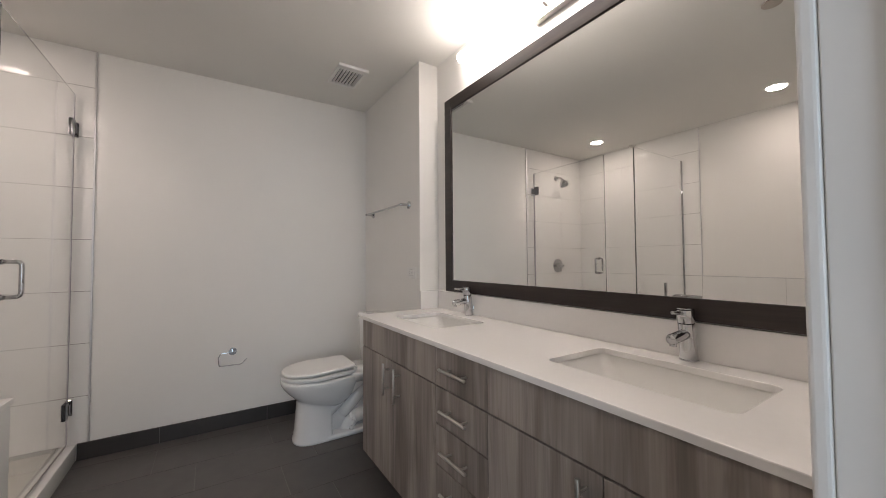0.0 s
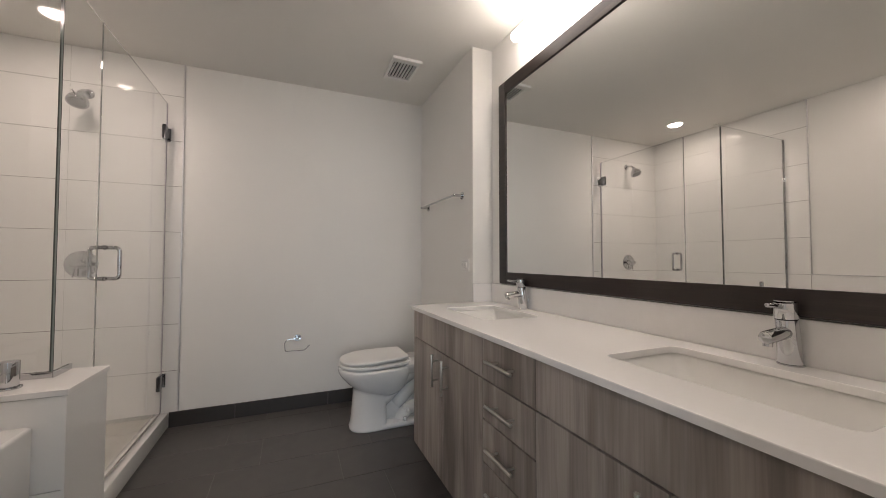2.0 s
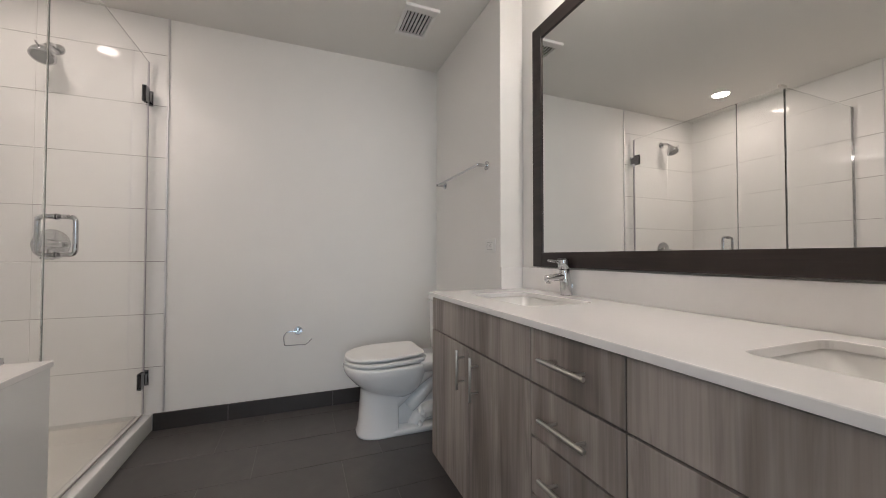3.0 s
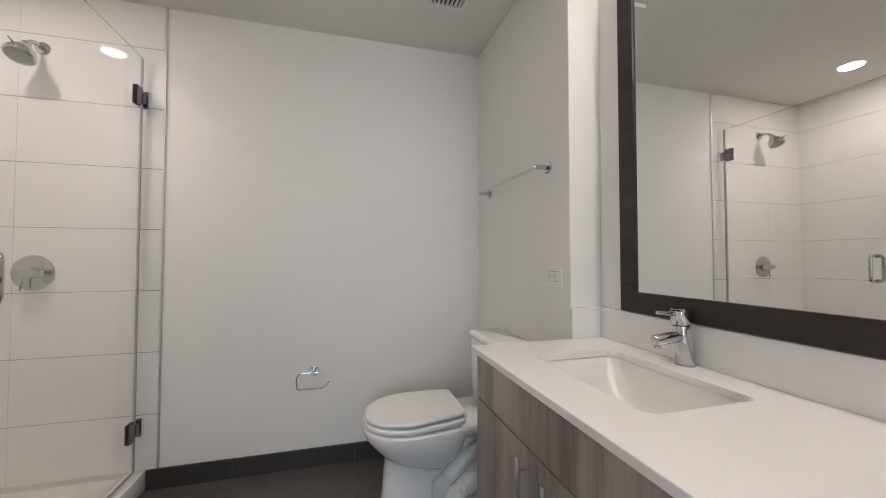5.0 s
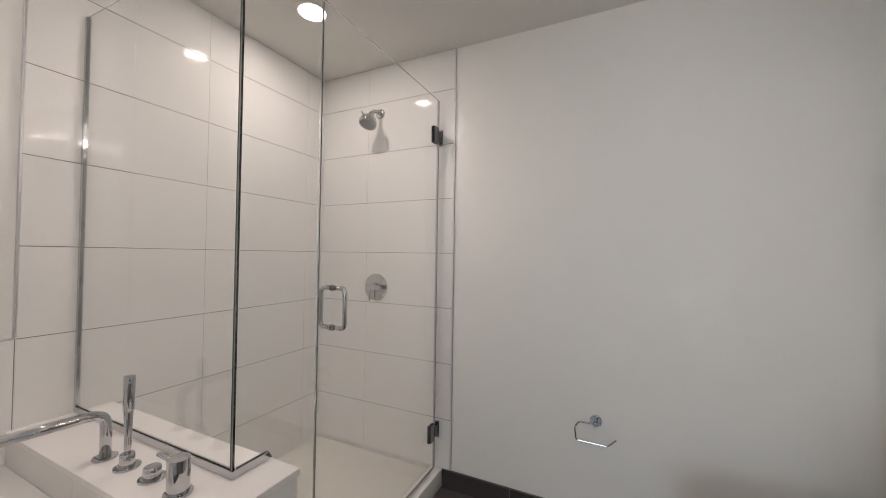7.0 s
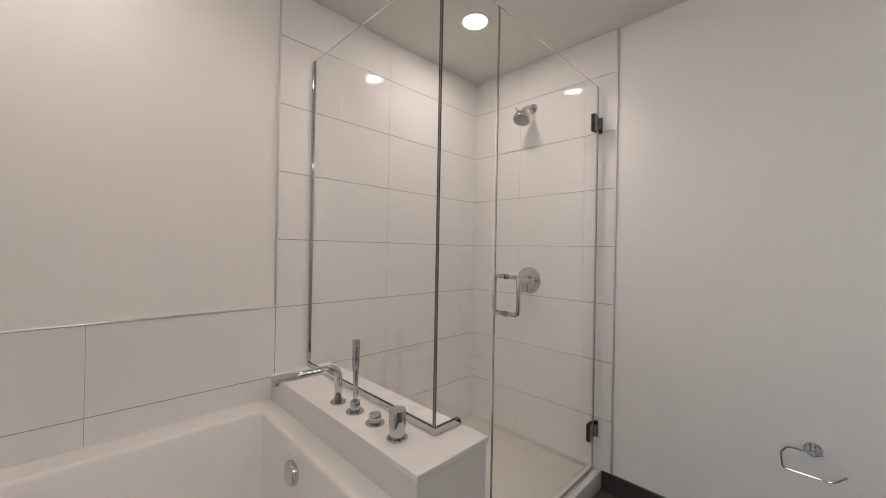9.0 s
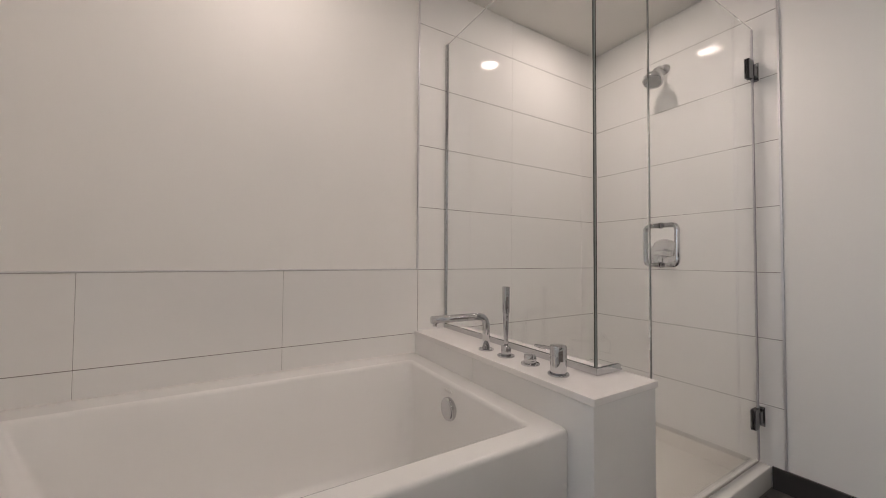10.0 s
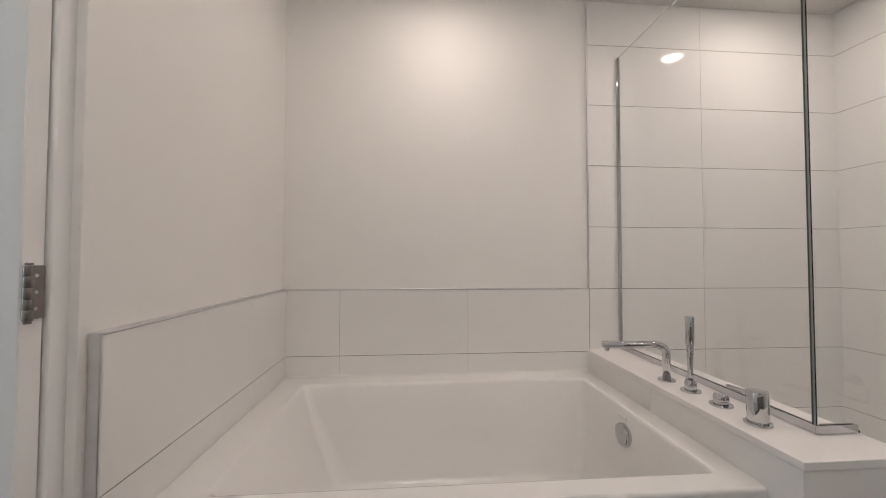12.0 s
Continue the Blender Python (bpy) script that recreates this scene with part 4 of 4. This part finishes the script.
part("bottom_sweep", box(GX - 0.0065, GX + 0.0065, DY0, DY1, 0.1095, 0.1185, 0.001), material("door_sweep", (0.34, 0.32, 0.29), 0.4, bump=0.05, vary=0.1), sd, "grey door sweep")
HY, HZ0, HZ1 = 1.678, 1.022, 1.162
for side in (-1, 1):
    x = GX + side * 0.005
    pu = part("pull_handle", pipe([(x, HY, HZ0), (x + side * 0.052, HY, HZ0), (x + side * 0.052, HY, HZ1), (x, HY, HZ1)], 0.0085, sides=18, bend=0.02), CHROME, sd, "chrome D-shaped pull", smooth=40)
    for z in (HZ0, HZ1):
        part("washer", rod((x, HY, z), (x + side * 0.004, HY, z), 0.0115, sides=22, bevel=0.001), CHROME, pu)

# ---- metal edge trims ----
def trim(x0, x1, y0, y1, z0, z1):
    ob = structure("trim", box(x0, x1, y0, y1, z0, z1, 0.0012), ALU, "thin satin aluminium tile edge trim", "trim")
    return ob


trim(TRIM_X, TRIM_X + 0.009, YN - 0.003, YN + 0.008, 0.10, ZC)
trim(XW - 0.013, XW + 0.002, TRIM_Y - 0.006, TRIM_Y, WAINS + 0.005, ZC)
trim(XW - 0.013, XW + 0.002, YS, TRIM_Y, WAINS, WAINS + 0.005)
trim(XW, -0.572, -0.3165, YS + 0.002, WAINS, WAINS + 0.005)
trim(-0.572, -0.566, -0.3165, YS + 0.002, -0.001, WAINS + 0.005)

for y, s, z0, z1 in ((YS, 1, 0.585, WAINS), (YN, -1, 0.076, ZC)):
    structure("trim", box(XW - 0.002, XW + 0.0022, min(y - s * 0.002, y + s * 0.0022), max(y - s * 0.002, y + s * 0.0022), z0, z1, 0.001), CAULK, "white caulk bead in the tiled corner", "caulk")
structure("trim", box(XW - 0.002, XW + 0.0035, YS + 0.002, LY0 - 0.002, 0.583, 0.5875, 0.001), CAULK, "white caulk bead along the tub rim", "caulk")

structure("trim", box(XW - 0.002, XW + 0.0006, TRIM_Y - 0.0014, TRIM_Y + 0.0014, LEDGE + 0.001, WAINS - 0.0005), CAULK, "pale grout joint beside the shower tiles", "caulk")

# ---- tiles, one by one ----
MESHES = {}


def tile(parent, axis, u0, u1, v0, v1, face, depth, mat, gap_u, gap_v, name="tile"):
    """One chamfered tile on the plane axis = face, from which it reaches depth into the wall. u, v: the other two axes in order."""
    du, dv = round(u1 - u0 - gap_u, 4), round(v1 - v0 - gap_v, 4)
    if du < 0.004 or dv < 0.004:
        return
    key = (axis, du, dv, depth, mat.name)
    if key not in MESHES:
        s = sorted((-depth, 0.0))
        dims = {"x": (s[0], s[1], -du / 2, du / 2, -dv / 2, dv / 2), "y": (-du / 2, du / 2, s[0], s[1], -dv / 2, dv / 2), "z": (-du / 2, du / 2, -dv / 2, dv / 2, s[0], s[1])}[axis]
        bm = box(*dims, 0.0009)
        MESHES[key] = bpy.data.meshes.new(name)
        bm.to_mesh(MESHES[key])
        bm.free()
        MESHES[key].materials.append(mat)
    u, v = (u0 + u1) / 2, (v0 + v1) / 2
    ob = new(name, MESHES[key])
    ob.parent = parent
    ob.location = {"x": (face, u, v), "y": (u, face, v), "z": (u, v, face)}[axis]


def spans(start, step, lo, hi):
    """The pieces between lo and hi of a row that has a joint at start."""
    k = math.ceil((lo - start) / step - 1e-6)
    cuts = [lo] + [start + i * step for i in range(k, k + 60) if lo + 1e-4 < start + i * step < hi - 1e-4] + [hi]
    return list(zip(cuts, cuts[1:]))


GU, GV = 0.0009, 0.0024
rows = spans(WAINS, ROW, 0.0, ZC)
# beds of grout behind the tiles
structure("grout_bed", box(XW - DRY + 0.0005, XW - 0.0012, TRIM_Y, YN, -0.002, ZC - 0.0005), GROUT, "grey grout lines of the shower wall", "grout")
structure("grout_bed", box(XW - DRY + 0.0005, XW - 0.0012, YS, TRIM_Y - 0.0005, -0.002, WAINS - 0.0005), GROUT, "grey grout lines of the tub wainscot", "grout")
structure("grout_bed", box(XW - 0.002, TRIM_X - 0.0005, YN + 0.0012, YN + DRY - 0.0055, -0.002, ZC - 0.0005), GROUT, "grey grout lines of the shower wall", "grout")
structure("grout_bed", box(XW - 0.002, -0.573, -0.3165, YS - 0.0012, -0.002, WAINS - 0.0005), GROUT, "grey grout lines of the tub wainscot", "grout")
for z0, z1 in rows:
    for y0, y1 in spans(TRIM_Y, TW, TRIM_Y, YN):
        tile(wall_west, "x", y0, y1, z0, z1, XW, 0.008, TILE, GU, GV)
    for x0, x1 in spans(TRIM_X - 0.594, 0.61, XW, TRIM_X):
        tile(wall_north, "y", x0, x1, z0, z1, YN, -0.005, TILE, GU, GV)
for z0, z1 in spans(WAINS, ROW, 0.0, WAINS):
    for y0, y1 in spans(TRIM_Y - 0.61, 0.607, YS, TRIM_Y):
        tile(wall_west, "x", y0, y1, z0, z1, XW, 0.008, TILE, GU, GV)
    for x0, x1 in spans(-1.203, 0.63, XW, -0.572):
        tile(wall_south, "y", x0, x1, z0, z1, YS, 0.02, TILE, GU, GV)
    if z0 < LEDGE:
        z1 = min(z1, LEDGE - 0.0205)
        for x0, x1 in spans(-1.09, TW, XW + 0.001, LX):
            tile(low_wall, "y", x0, x1, z0, z1, LY0, -0.009, TILE, GU, GV)
            tile(low_wall, "y", x0, x1, z0, z1, LY1, 0.009, TILE, GU, GV)
tile(low_wall, "x", LY0 + 0.0005, LY1 - 0.0005, 0.0, LEDGE - 0.0205, LX, 0.009, TILE, 0.0, 0.001)

# floor tiles in running bond, and the dark skirting along the walls
FX = (-0.26, -0.055)
for i, (y0, y1) in enumerate(spans(1.502, 0.305, OUT, YN)):
    k = round((y0 - 1.502) / 0.305)
    for x0, x1 in spans(FX[k % 2] if y0 > OUT + 0.01 else FX[0], 0.61, -0.645 if y0 > LY1 else (-0.655 if y0 > SOUTH - 0.03 else DX0), XE - 0.002):
        if x0 > 0.84:
            continue
        tile(floor, "z", x0, x1, y0, y1, 0.0, 0.0038, SLATE, 0.0022, 0.0018)
skirting = structure("baseboard", box(-0.645, XP - 0.001, YN - 0.0005, YN + 0.0065, -0.001, 0.098), FLOORGROUT, "charcoal tile baseboard along the wall", "baseboard")
for x0, x1 in spans(-0.26, 0.622, -0.6445, XP - 0.002):
    tile(skirting, "y", x0, x1, 0.0, 0.1, YN - 0.009, -0.0085, SKIRTING, 0.003, 0.0)
skirting_pier = structure("baseboard", box(XP - 0.0005, XP + 0.003, YP + 0.001, YN - 0.010, -0.001, 0.098), FLOORGROUT, "charcoal tile baseboard along the wall", "baseboard")
for y0, y1 in spans(1.9, TW, YP + 0.002, YN - 0.010):
    tile(skirting_pier, "x", y0, y1, 0.0, 0.1, XP - 0.009, -0.0085, SKIRTING, 0.003, 0.0)
